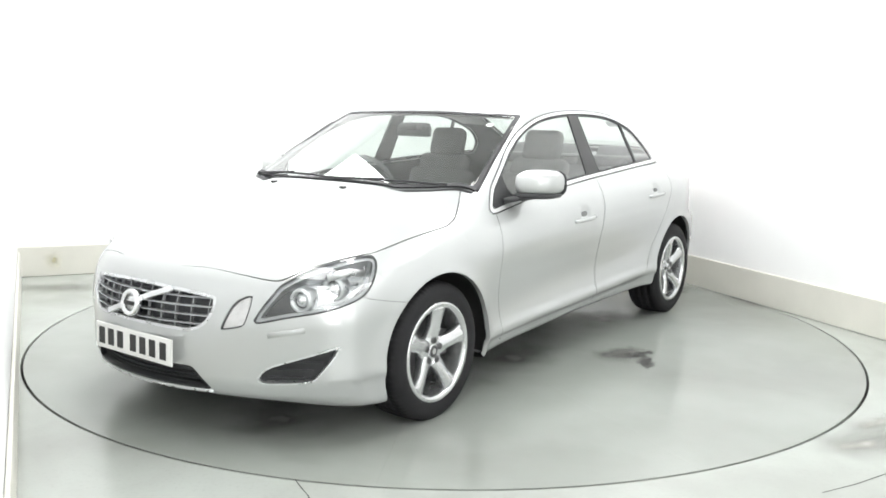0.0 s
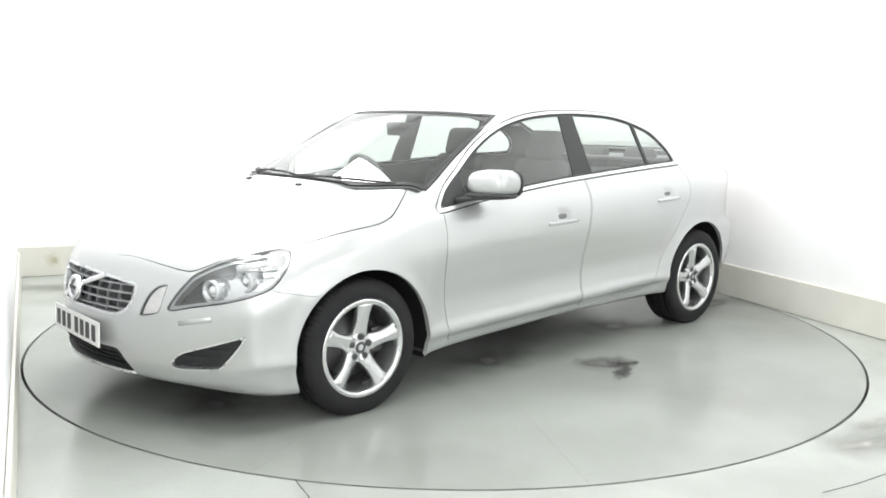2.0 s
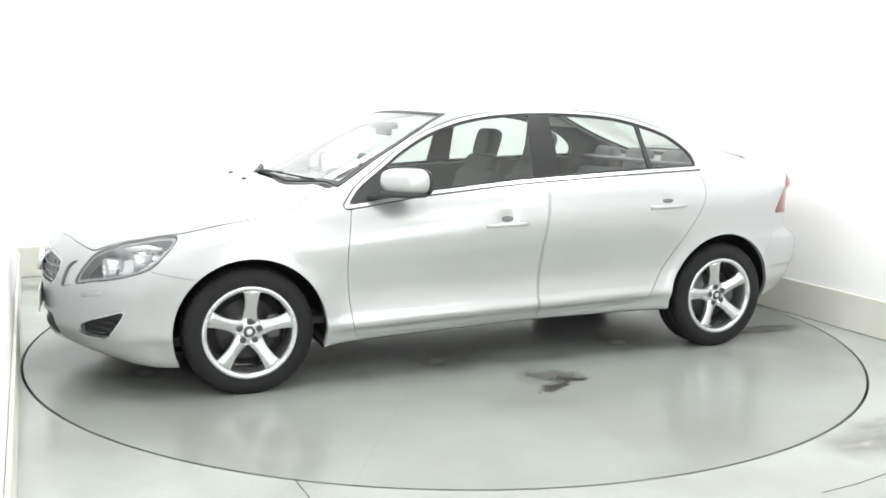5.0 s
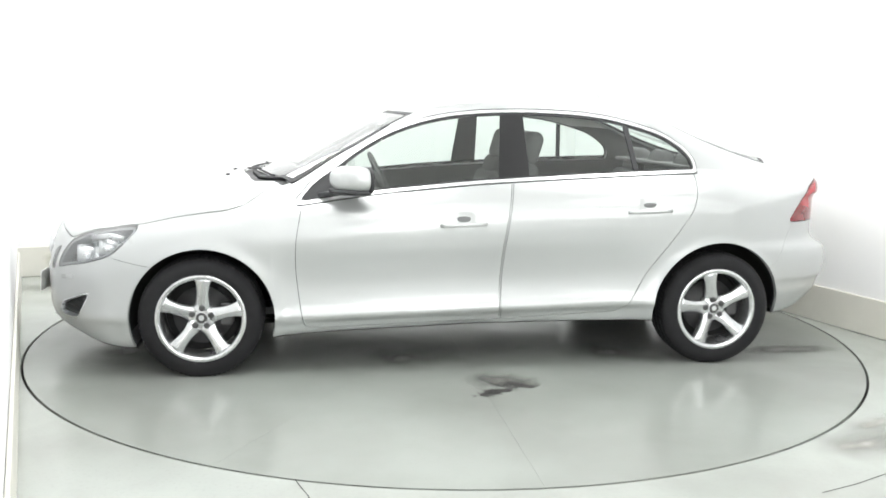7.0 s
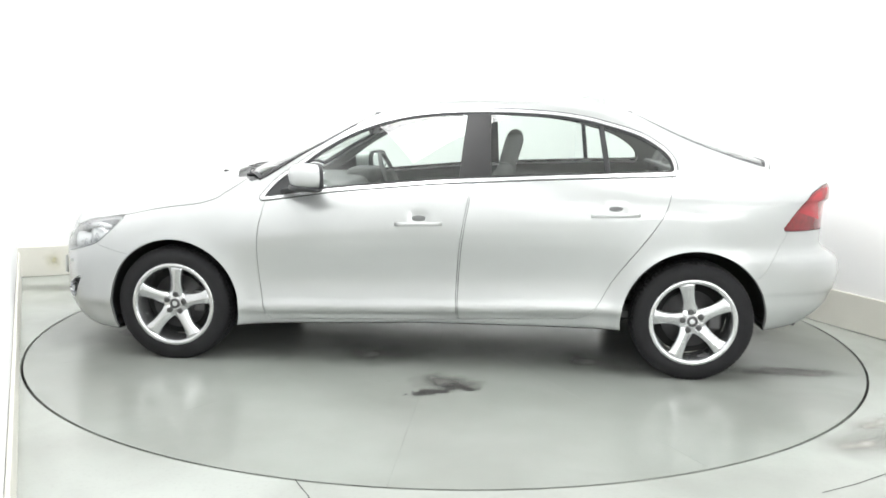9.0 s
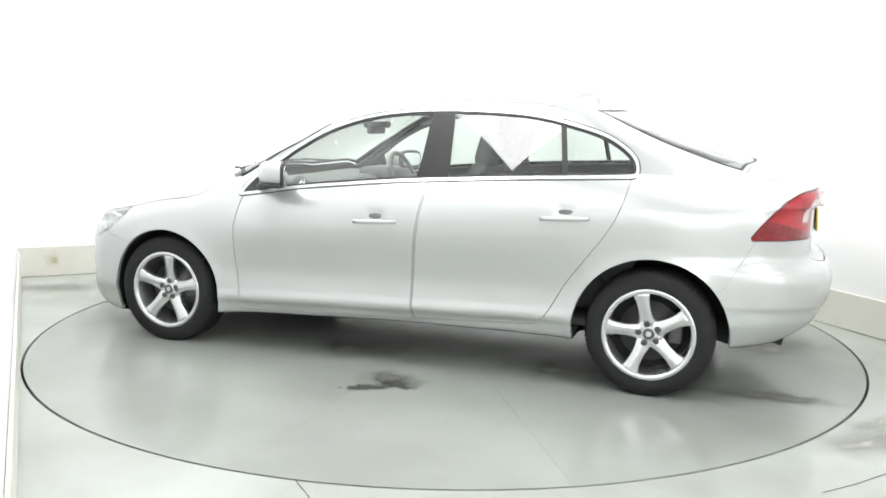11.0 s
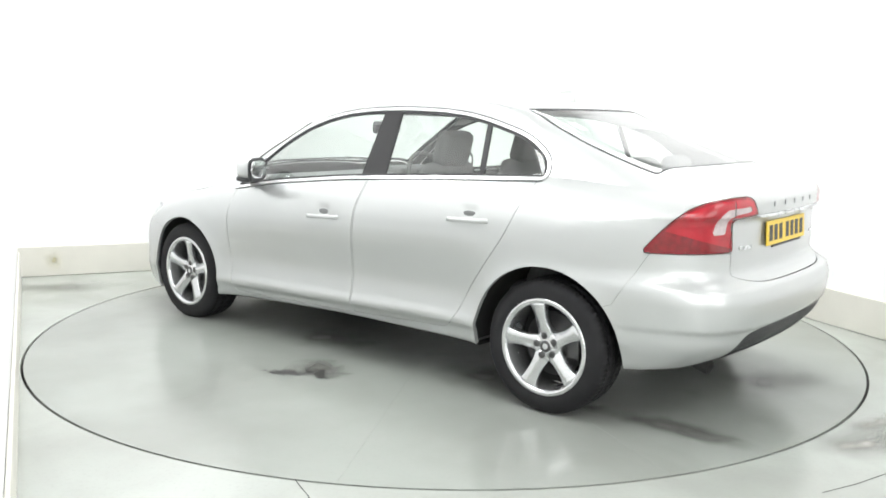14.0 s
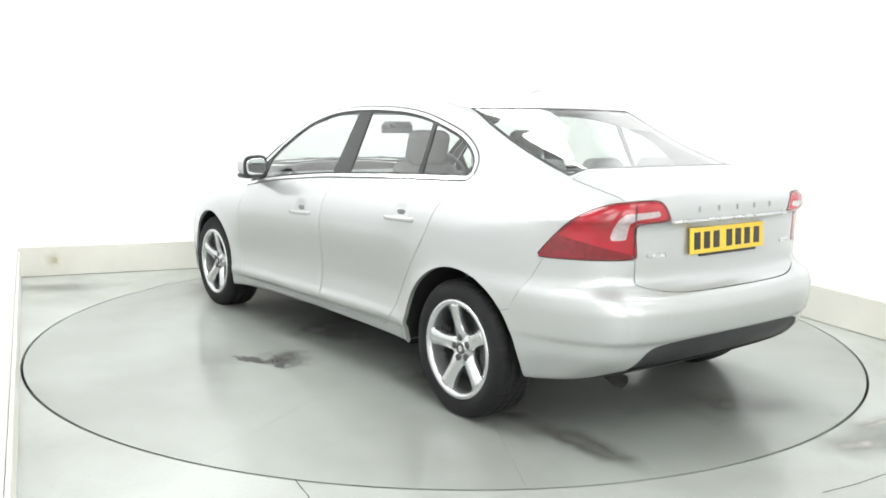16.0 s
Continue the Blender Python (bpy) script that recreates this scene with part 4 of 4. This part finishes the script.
def plate(place, way, mat, label, tall=0.111):
    """A number plate with plain bars for its characters."""
    q = Matrix.Translation(place) @ Vector(way).to_track_quat("X", "Z").to_matrix().to_4x4()
    base = part("number_plate", box_bm((-0.004, -0.26, -tall / 2), (0.004, 0.26, tall / 2), 0.003), mat, car, label, m=q)
    for k, y in enumerate((-0.205, -0.135, -0.07, -0.005, 0.085, 0.15, 0.215)):
        part("plate_bar", box_bm((0.0035, -y - 0.021, -0.036), (0.0055, -y + 0.021, 0.036), 0.001), INK, base)
    return base


plate(Vector((on_front(0, 0.39) + 0.006, 0.01, 0.391)), (1, 0, 0.03), PLATE_WHITE, "white front number plate with plain dark bars")
rear_plate = plate(Vector((on_back(0.0, 0.86) - 0.006, 0.022, 0.852)), (-1, 0, 0.06), PLATE_YELLOW, "yellow rear number plate with plain dark bars")
part("plate_strip", box_bm((-0.002, -0.20, -0.066), (0.006, 0.20, -0.0555), 0.002), INK, rear_plate, "black dealer strip")
part("handle_ledge", bar([(on_back(y, 0.942) - 0.006, y, 0.942 - 0.006 * abs(y)) for y in np.linspace(-0.40, 0.40, 15)], 0.022, 0.012), SATIN, car, "satin ledge over the rear plate", True)
for y in (0.25, 0.125, 0.0, -0.125, -0.25):
    part("boot_letter", bar([(on_back(y, z) - 0.002, y, z) for z in (0.976, 0.998)], 0.004, 0.013, up=(0, 1, 0)), GRILLE_GREY, car, "chrome badge shape")
part("model_badge", bar([(on_back(y, 0.805) - 0.002, y, 0.805) for y in (0.50, 0.45, 0.40)], 0.004, 0.016), SATIN, car, "small chrome badge")
part("model_badge", bar([(on_back(y, 0.805) - 0.002, y, 0.805) for y in (-0.42, -0.46, -0.50)], 0.004, 0.016), SATIN, car, "small chrome badge")


# ---- wheels, wells, mirrors, handles, small parts ----
HUB_Z = 0.311
tyre_bm = lathe([(0.218, -0.10), (0.226, -0.106), (0.25, -0.110), (0.275, -0.109), (0.2990, -0.102), (0.3100, -0.090), (0.3140, -0.078), (0.3155, -0.052), (0.3090, -0.050), (0.3090, -0.043), (0.3165, -0.041),
                                (0.3170, -0.006), (0.3100, -0.004), (0.3100, 0.004), (0.3170, 0.006), (0.3165, 0.041), (0.3090, 0.043), (0.3090, 0.050), (0.3155, 0.052), (0.3140, 0.078),
                                (0.3100, 0.090), (0.2990, 0.102), (0.2890, 0.1065), (0.2870, 0.109), (0.25, 0.1105), (0.226, 0.106), (0.218, 0.10), (0.205, 0.06), (0.205, -0.06)], 240, close=True)
for v in tyre_bm.verts:      # cross grooves on the tread's shoulders and ribs
    r = math.hypot(v.co.x, v.co.z)
    k = round(math.atan2(v.co.z, v.co.x) / (2 * math.pi) * 240)
    wide = abs(v.co.y)
    if r > 0.3095 and k % 3 == 0 and (wide > 0.05 or (0.005 < wide < 0.042 and k % 2 == 0)):
        v.co.x, v.co.z = v.co.x * (r - 0.006) / r, v.co.z * (r - 0.006) / r
tyre_me = mesh_of("tyre", tyre_bm, RUBBER, True)
rim_me = mesh_of("rim", lathe([(0.226, 0.099), (0.228, 0.106), (0.223, 0.110), (0.212, 0.110), (0.203, 0.104), (0.200, 0.090), (0.200, 0.05), (0.196, -0.02), (0.200, -0.09), (0.222, -0.10), (0.222, -0.06), (0.21, 0.0), (0.212, 0.06)], 96, close=True), ALLOY, True)


def spoke_mesh():
    """One broad spoke with a raised edge, along z."""
    bm = bmesh.new()
    rows = []
    for r, wl, wr, out in ((0.035, 0.028, 0.028, 0.075), (0.06, 0.040, 0.040, 0.078), (0.085, 0.033, 0.033, 0.084), (0.12, 0.030, 0.030, 0.093), (0.16, 0.033, 0.033, 0.100), (0.19, 0.039, 0.040, 0.104), (0.206, 0.050, 0.053, 0.104)):
        rows.append([bm.verts.new(v) for v in ((-wl, out - 0.045, r), (-wl, out - 0.008, r), (-wl + 0.006, out, r), (wr * 0.25, out + 0.001, r), (wr * 0.45, out - 0.007, r), (wr - 0.004, out - 0.010, r), (wr, out - 0.018, r), (wr, out - 0.045, r))])
    for p, q in zip(rows, rows[1:]):
        for i in range(8):
            bm.faces.new((p[i], p[(i + 1) % 8], q[(i + 1) % 8], q[i]))
    bm.faces.new(rows[0])
    bm.faces.new(rows[-1][::-1])
    bmesh.ops.recalc_face_normals(bm, faces=bm.faces)
    return mesh_of("spoke", bm, ALLOY, True)


spoke_me = spoke_mesh()
hub_me = mesh_of("hub", lathe([(0.0005, 0.075), (0.055, 0.075), (0.069, 0.070), (0.075, 0.05), (0.075, 0.02), (0.0005, 0.02)], 40), ALLOY, True)
cap_me = mesh_of("hub_cap", lathe([(0.0005, 0.084), (0.022, 0.083), (0.029, 0.079), (0.031, 0.07)], 32), SATIN, True)
mark_me = mesh_of("cap_mark", lathe([(0.014, 0.0835), (0.017, 0.0862), (0.026, 0.0835), (0.028, 0.079)], 32), DARK_METAL, True)
bolt_me = mesh_of("bolt", lathe([(0.0005, 0.079), (0.007, 0.079), (0.0085, 0.076), (0.0085, 0.06)], 6), DARK_METAL)
hole_me = mesh_of("bolt_hole", lathe([(0.008, 0.0768), (0.0155, 0.0772), (0.016, 0.07)], 20), DARK_METAL, True)
disc_me = mesh_of("brake_disc", lathe([(0.07, 0.025), (0.078, 0.03), (0.08, 0.012), (0.148, 0.012), (0.150, 0.0), (0.148, -0.012), (0.07, -0.012)], 64), DARK_METAL, True)
back_me = mesh_of("wheel_back", lathe([(0.0005, -0.03), (0.19, -0.03), (0.195, -0.05), (0.0005, -0.05)], 48), UNDERSIDE, True)
for hx, sy, lead in ((1.388, 1, 94), (-1.388, 1, 78), (1.388, -1, 40), (-1.388, -1, 70)):
    wheel = new("wheel")
    wheel.parent = car
    tagged(wheel, "five-spoke silver alloy wheel with black tyre")
    wheel.matrix_basis = Matrix.Translation((hx, sy * 0.790, HUB_Z - (0.006 if hx > 0 else 0.0))) @ Matrix.Rotation(0 if sy > 0 else math.pi, 4, "Z")
    part("tyre", tyre_me, RUBBER, wheel, "black rubber tyre")
    part("rim", rim_me, ALLOY, wheel)
    part("hub", hub_me, ALLOY, wheel)
    part("hub_cap", cap_me, SATIN, wheel)
    part("cap_mark", mark_me, DARK_METAL, wheel)
    part("brake_disc", disc_me, DARK_METAL, wheel, "grey steel brake disc")
    part("wheel_back", back_me, UNDERSIDE, wheel)
    part("brake_caliper", box_bm((-0.155, -0.03, -0.05), (-0.09, 0.045, 0.07), 0.012), DARK_METAL, wheel, "grey brake caliper")
    for k in range(5):
        a = radians(lead - 90 + 72 * k)
        turn = Matrix.Rotation(-a, 4, "Y")
        part("spoke", spoke_me, ALLOY, wheel, m=turn)
        b = a
        at = Matrix.Translation((-math.sin(b) * 0.050, 0.003, math.cos(b) * 0.050))
        part("bolt_hole", hole_me, DARK_METAL, wheel, m=at)
        part("bolt", bolt_me, DARK_METAL, wheel, m=at)

for ax, az, r in ARCHES:
    for s in (1, -1):
        bm = bmesh.new()
        rows = []
        for k in range(33):
            a = radians(-14 + 208 * k / 32)
            c, d = math.cos(a), math.sin(a)
            y1 = on_side(ax + (r + 0.004) * c, max(az + (r + 0.004) * d, 0.24)) - 0.012
            rr = r + 0.006
            rows.append([bm.verts.new((ax + q * c, s * y, az + q * d)) for q, y in ((r - 0.001, y1), (rr, y1 - 0.01), (rr + 0.02, y1 - 0.05), (rr + 0.02, 0.55), (0.05, 0.54))])
        for p, q in zip(rows, rows[1:]):
            for i in range(4):
                bm.faces.new((p[i], p[i + 1], q[i + 1], q[i]))
        bmesh.ops.recalc_face_normals(bm, faces=bm.faces)
        part("arch_liner", bm, UNDERSIDE, car, "black wheel arch liner", True)


def superball(c, r, e, seg=28, rings=18, flat=None):
    """A rounded box-like ball; flat cuts it off behind that x."""
    bm = bmesh.new()

    def pw(v, k):
        return math.copysign(abs(v) ** k, v)
    grid = []
    for i in range(rings + 1):
        b = math.pi * (i / rings - 0.5)
        row = []
        for j in range(seg):
            a = 2 * math.pi * j / seg
            p = Vector((c[0] + r[0] * pw(math.cos(b), e) * pw(math.cos(a), e), c[1] + r[1] * pw(math.cos(b), e) * pw(math.sin(a), e), c[2] + r[2] * pw(math.sin(b), e)))
            if flat is not None:
                p.x = max(p.x, flat)
            row.append(bm.verts.new(p))
        grid.append(row)
    for p, q in zip(grid, grid[1:]):
        for j in range(seg):
            k = (j + 1) % seg
            bm.faces.new((p[j], p[k], q[k], q[j]))
    bmesh.ops.remove_doubles(bm, verts=bm.verts, dist=0.0005)
    bmesh.ops.recalc_face_normals(bm, faces=bm.faces)
    return bm


def swept(bm, side, k=0.45):
    """Leans a mirror's outer end back."""
    for v in bm.verts:
        v.co.x -= k * (side * v.co.y - 0.945)
    return bm


for s in (1, -1):
    mirror = part("door_mirror", swept(superball((0.625, s * 0.950, 1.022), (0.10, 0.098, 0.068), 0.72, flat=0.575), s), PAINT, car, "silver door mirror with black base", True)
    part("mirror_base", swept(superball((0.64, s * 0.948, 0.962), (0.085, 0.092, 0.018), 0.6), s), PLASTIC, mirror, "black plastic base", True)
    part("mirror_arm", bar([(0.78, s * 0.835, 0.935), (0.73, s * 0.875, 0.946), (0.66, s * 0.93, 0.956)], 0.05, 0.026), PLASTIC, mirror, "", True)
    part("mirror_rim", swept(superball((0.573, s * 0.950, 1.018), (0.016, 0.099, 0.070), 0.6), s), PLASTIC, mirror, "black mirror rim", True)
    part("mirror_glass", swept(superball((0.560, s * 0.950, 1.018), (0.006, 0.080, 0.050), 0.6), s), CHROME, mirror, "mirror glass", True)
    for hx, hz in HANDLES:
        pts = []
        for k in range(9):
            x = hx + 0.003 - 0.122 + 0.244 * k / 8
            lift = 0.016 * (1 - abs(k - 4) ** 3 / 64)
            zz = hz - 0.012 + (0.145 - x) * 0.0
            pts.append((x, s * (on_side(x if abs(x - hx) > 0.07 else hx + math.copysign(0.075, x - hx), zz) + lift), zz + (hx - x) * 0.04))
        handle = part("door_handle", bar(pts, 0.014, 0.020), PAINT, car, "silver strap door handle", True)
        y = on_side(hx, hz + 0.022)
        # added grey oval: the handle cup's shade put into colour
        part("shade_pad", superball((hx, s * (y + 0.001), hz + 0.014), (0.044, 0.004, 0.018), 0.95), RECESS_SHADE, handle, "grey pad standing in for shade in the handle recess", True)

fin = bmesh.new()
rows = []
for x, w, h in ((-0.79, 0.004, 0.002), (-0.83, 0.016, 0.022), (-0.88, 0.021, 0.044), (-0.93, 0.022, 0.058), (-0.955, 0.020, 0.060), (-0.968, 0.015, 0.036), (-0.975, 0.008, 0.004)):
    zb = on_top(x, 0.0) - 0.004
    rows.append([fin.verts.new(v) for v in ((x, -w, zb), (x, -w * 0.8, zb + h * 0.5), (x, -w * 0.25, zb + h + 0.004), (x, w * 0.25, zb + h + 0.004), (x, w * 0.8, zb + h * 0.5), (x, w, zb))])
for p, q in zip(rows, rows[1:]):
    for i in range(5):
        fin.faces.new((p[i], p[i + 1], q[i + 1], q[i]))
fin.faces.new(rows[0])
fin.faces.new(rows[-1][::-1])
bmesh.ops.recalc_face_normals(fin, faces=fin.faces)
part("roof_aerial", fin, PAINT, car, "silver shark-fin roof aerial", True)

# wipers and washer jets
for y0, y1, back in ((-0.60, 0.02, 0.06), (0.02, 0.66, 0.05)):
    pts = []
    for k in range(9):
        y = y0 + (y1 - y0) * k / 8
        x = cowl_x(abs(y)) - 0.045 - back * math.sin(math.pi * k / 8) * 0.8
        pts.append((x, y, on_top(x, y) + 0.008))
    wiper = part("wiper", bar(pts, 0.008, 0.010), PLASTIC, car, "black windscreen wiper", True)
    part("wiper_arm", bar([(cowl_x(abs(y0)) - 0.02, y0, on_top(cowl_x(abs(y0)) - 0.02, y0) + 0.004), (pts[4][0] + 0.010, pts[4][1], pts[4][2] + 0.010)], 0.010, 0.008), PLASTIC, wiper)
for y in (0.24, -0.24):
    x = 1.30
    part("washer_jet", box_bm((x - 0.012, y - 0.014, on_top(x, y) - 0.004), (x + 0.012, y + 0.014, on_top(x, y) + 0.008), 0.003), PLASTIC, car, "black washer jet")

sticker = turned([(0.0005, 0.002), (0.022, 0.002), (0.022, 0.0)], (0.444, 0.526, on_top(0.444, 0.526) - 0.006), (0.42, 0.1, 0.9))
part("sticker", sticker, PAPER, car, "small round white sticker inside the windscreen")
part("sticker", bar([(-1.22, 0.44, on_top(-1.22, 0.44) - 0.008), (-1.30, 0.44, on_top(-1.30, 0.44) - 0.008)], 0.075, 0.002), PAPER, car, "small white sticker inside the rear screen")


# ---- cabin ----
def cushion(lo, hi, bevel, lean=0.0, pivot=None):
    bm = box_bm(lo, hi, bevel, segments=4)
    if lean:
        bmesh.ops.transform(bm, matrix=Matrix.Translation(pivot) @ Matrix.Rotation(radians(lean), 4, "Y") @ Matrix.Translation(-Vector(pivot)), verts=bm.verts)
    return bm


SEAT_X = 0.12   # the front seats' place along the cabin
for y in (0.37, -0.37):
    seat = part("front_seat", cushion((SEAT_X - 0.32, y - 0.25, 0.36), (SEAT_X + 0.20, y + 0.25, 0.52), 0.05), SEAT_CLOTH, car, "dark grey front seat", True)
    hinge = (SEAT_X - 0.33, y, 0.5)
    part("backrest", cushion((SEAT_X - 0.40, y - 0.25, 0.48), (SEAT_X - 0.26, y + 0.25, 1.02), 0.06, -18, hinge), SEAT_CLOTH, seat, "", True)
    part("shoulder", cushion((SEAT_X - 0.39, y - 0.20, 0.95), (SEAT_X - 0.28, y + 0.20, 1.12), 0.05, -18, hinge), SEAT_CLOTH, seat, "", True)
    part("headrest", cushion((SEAT_X - 0.40, y - 0.13, 1.10), (SEAT_X - 0.30, y + 0.13, 1.30), 0.045, -16, hinge), SEAT_CLOTH, seat, "", True)
bench = part("rear_seat", cushion((-1.15, -0.66, 0.36), (-0.62, 0.66, 0.54), 0.05), SEAT_CLOTH, car, "dark grey rear bench seat", True)
part("backrest", cushion((-1.22, -0.66, 0.5), (-1.08, 0.66, 1.06), 0.06, -24, (-1.12, 0, 0.5)), SEAT_CLOTH, bench, "", True)
for y in (0.40, 0.0, -0.40):
    part("headrest", cushion((-1.20, y - 0.12, 1.04), (-1.10, y + 0.12, 1.21), 0.04, -22, (-1.12, 0, 0.5)), SEAT_CLOTH, bench, "", True)
part("parcel_shelf", box_bm((-1.84, -0.60, 1.06), (-1.30, 0.60, 1.085), 0.01), SHELF_GREY, car, "dark parcel shelf under the rear screen")
dash = part("dashboard", cushion((0.50, -0.72, 0.66), (1.0, 0.72, 0.955), 0.07), TRIM_GREY, car, "dark grey dashboard", True)
part("binnacle", cushion((0.46, -0.55, 0.90), (0.66, -0.20, 1.0), 0.04), TRIM_GREY, dash, "", True)
wheel_bm = bmesh.new()
ring_pts = []
for k in range(40):
    a = 2 * math.pi * k / 40
    for j in range(8):
        b = 2 * math.pi * j / 8
        r = 0.185 + 0.015 * math.cos(b)
        ring_pts.append(wheel_bm.verts.new((0.015 * math.sin(b), r * math.cos(a), r * math.sin(a))))
for k in range(40):
    for j in range(8):
        wheel_bm.faces.new((ring_pts[k * 8 + j], ring_pts[k * 8 + (j + 1) % 8], ring_pts[((k + 1) % 40) * 8 + (j + 1) % 8], ring_pts[((k + 1) % 40) * 8 + j]))
bmesh.ops.recalc_face_normals(wheel_bm, faces=wheel_bm.faces)
steering = part("steering_wheel", wheel_bm, TRIM_GREY, car, "dark steering wheel on the right-hand side", True, pose(0.38, -0.37, 0.92, 0, 24, 0))
part("wheel_boss", cushion((-0.03, -0.09, -0.07), (0.03, 0.09, 0.07), 0.025), TRIM_GREY, steering, "", True)
part("wheel_arm", bar([(0, -0.18, 0), (0, 0.18, 0)], 0.02, 0.04), TRIM_GREY, steering)
part("rear_view_mirror", cushion((0.42, -0.12, 1.225), (0.45, 0.12, 1.287), 0.012), PLASTIC, car, "black rear-view mirror", True)
part("sensor_cover", cushion((0.36, -0.07, 1.262), (0.50, 0.07, 1.303), 0.018), PLASTIC, car, "black sensor cover behind the windscreen", True)
part("console", cushion((-0.45, -0.12, 0.34), (0.60, 0.12, 0.62), 0.04), TRIM_GREY, car, "dark centre console", True)
part("cabin_floor", box_bm((-1.2, -0.74, 0.29), (1.1, 0.74, 0.325)), TRIM_GREY, car, "dark cabin floor")


# ---- what moves: the turntable turns and carries the car ----
def motions():
    walk(table, [(t, pose(0, 0, 0, 0, 0, a)) for t, a in TURN])
    rows = []
    for t, a in TURN:
        c, s = math.cos(radians(a)), math.sin(radians(a))
        rows.append((t, pose(c * CAR_X - s * CAR_Y, s * CAR_X + c * CAR_Y, 0, 0, 0, a)))
    walk(car, rows)


motions()
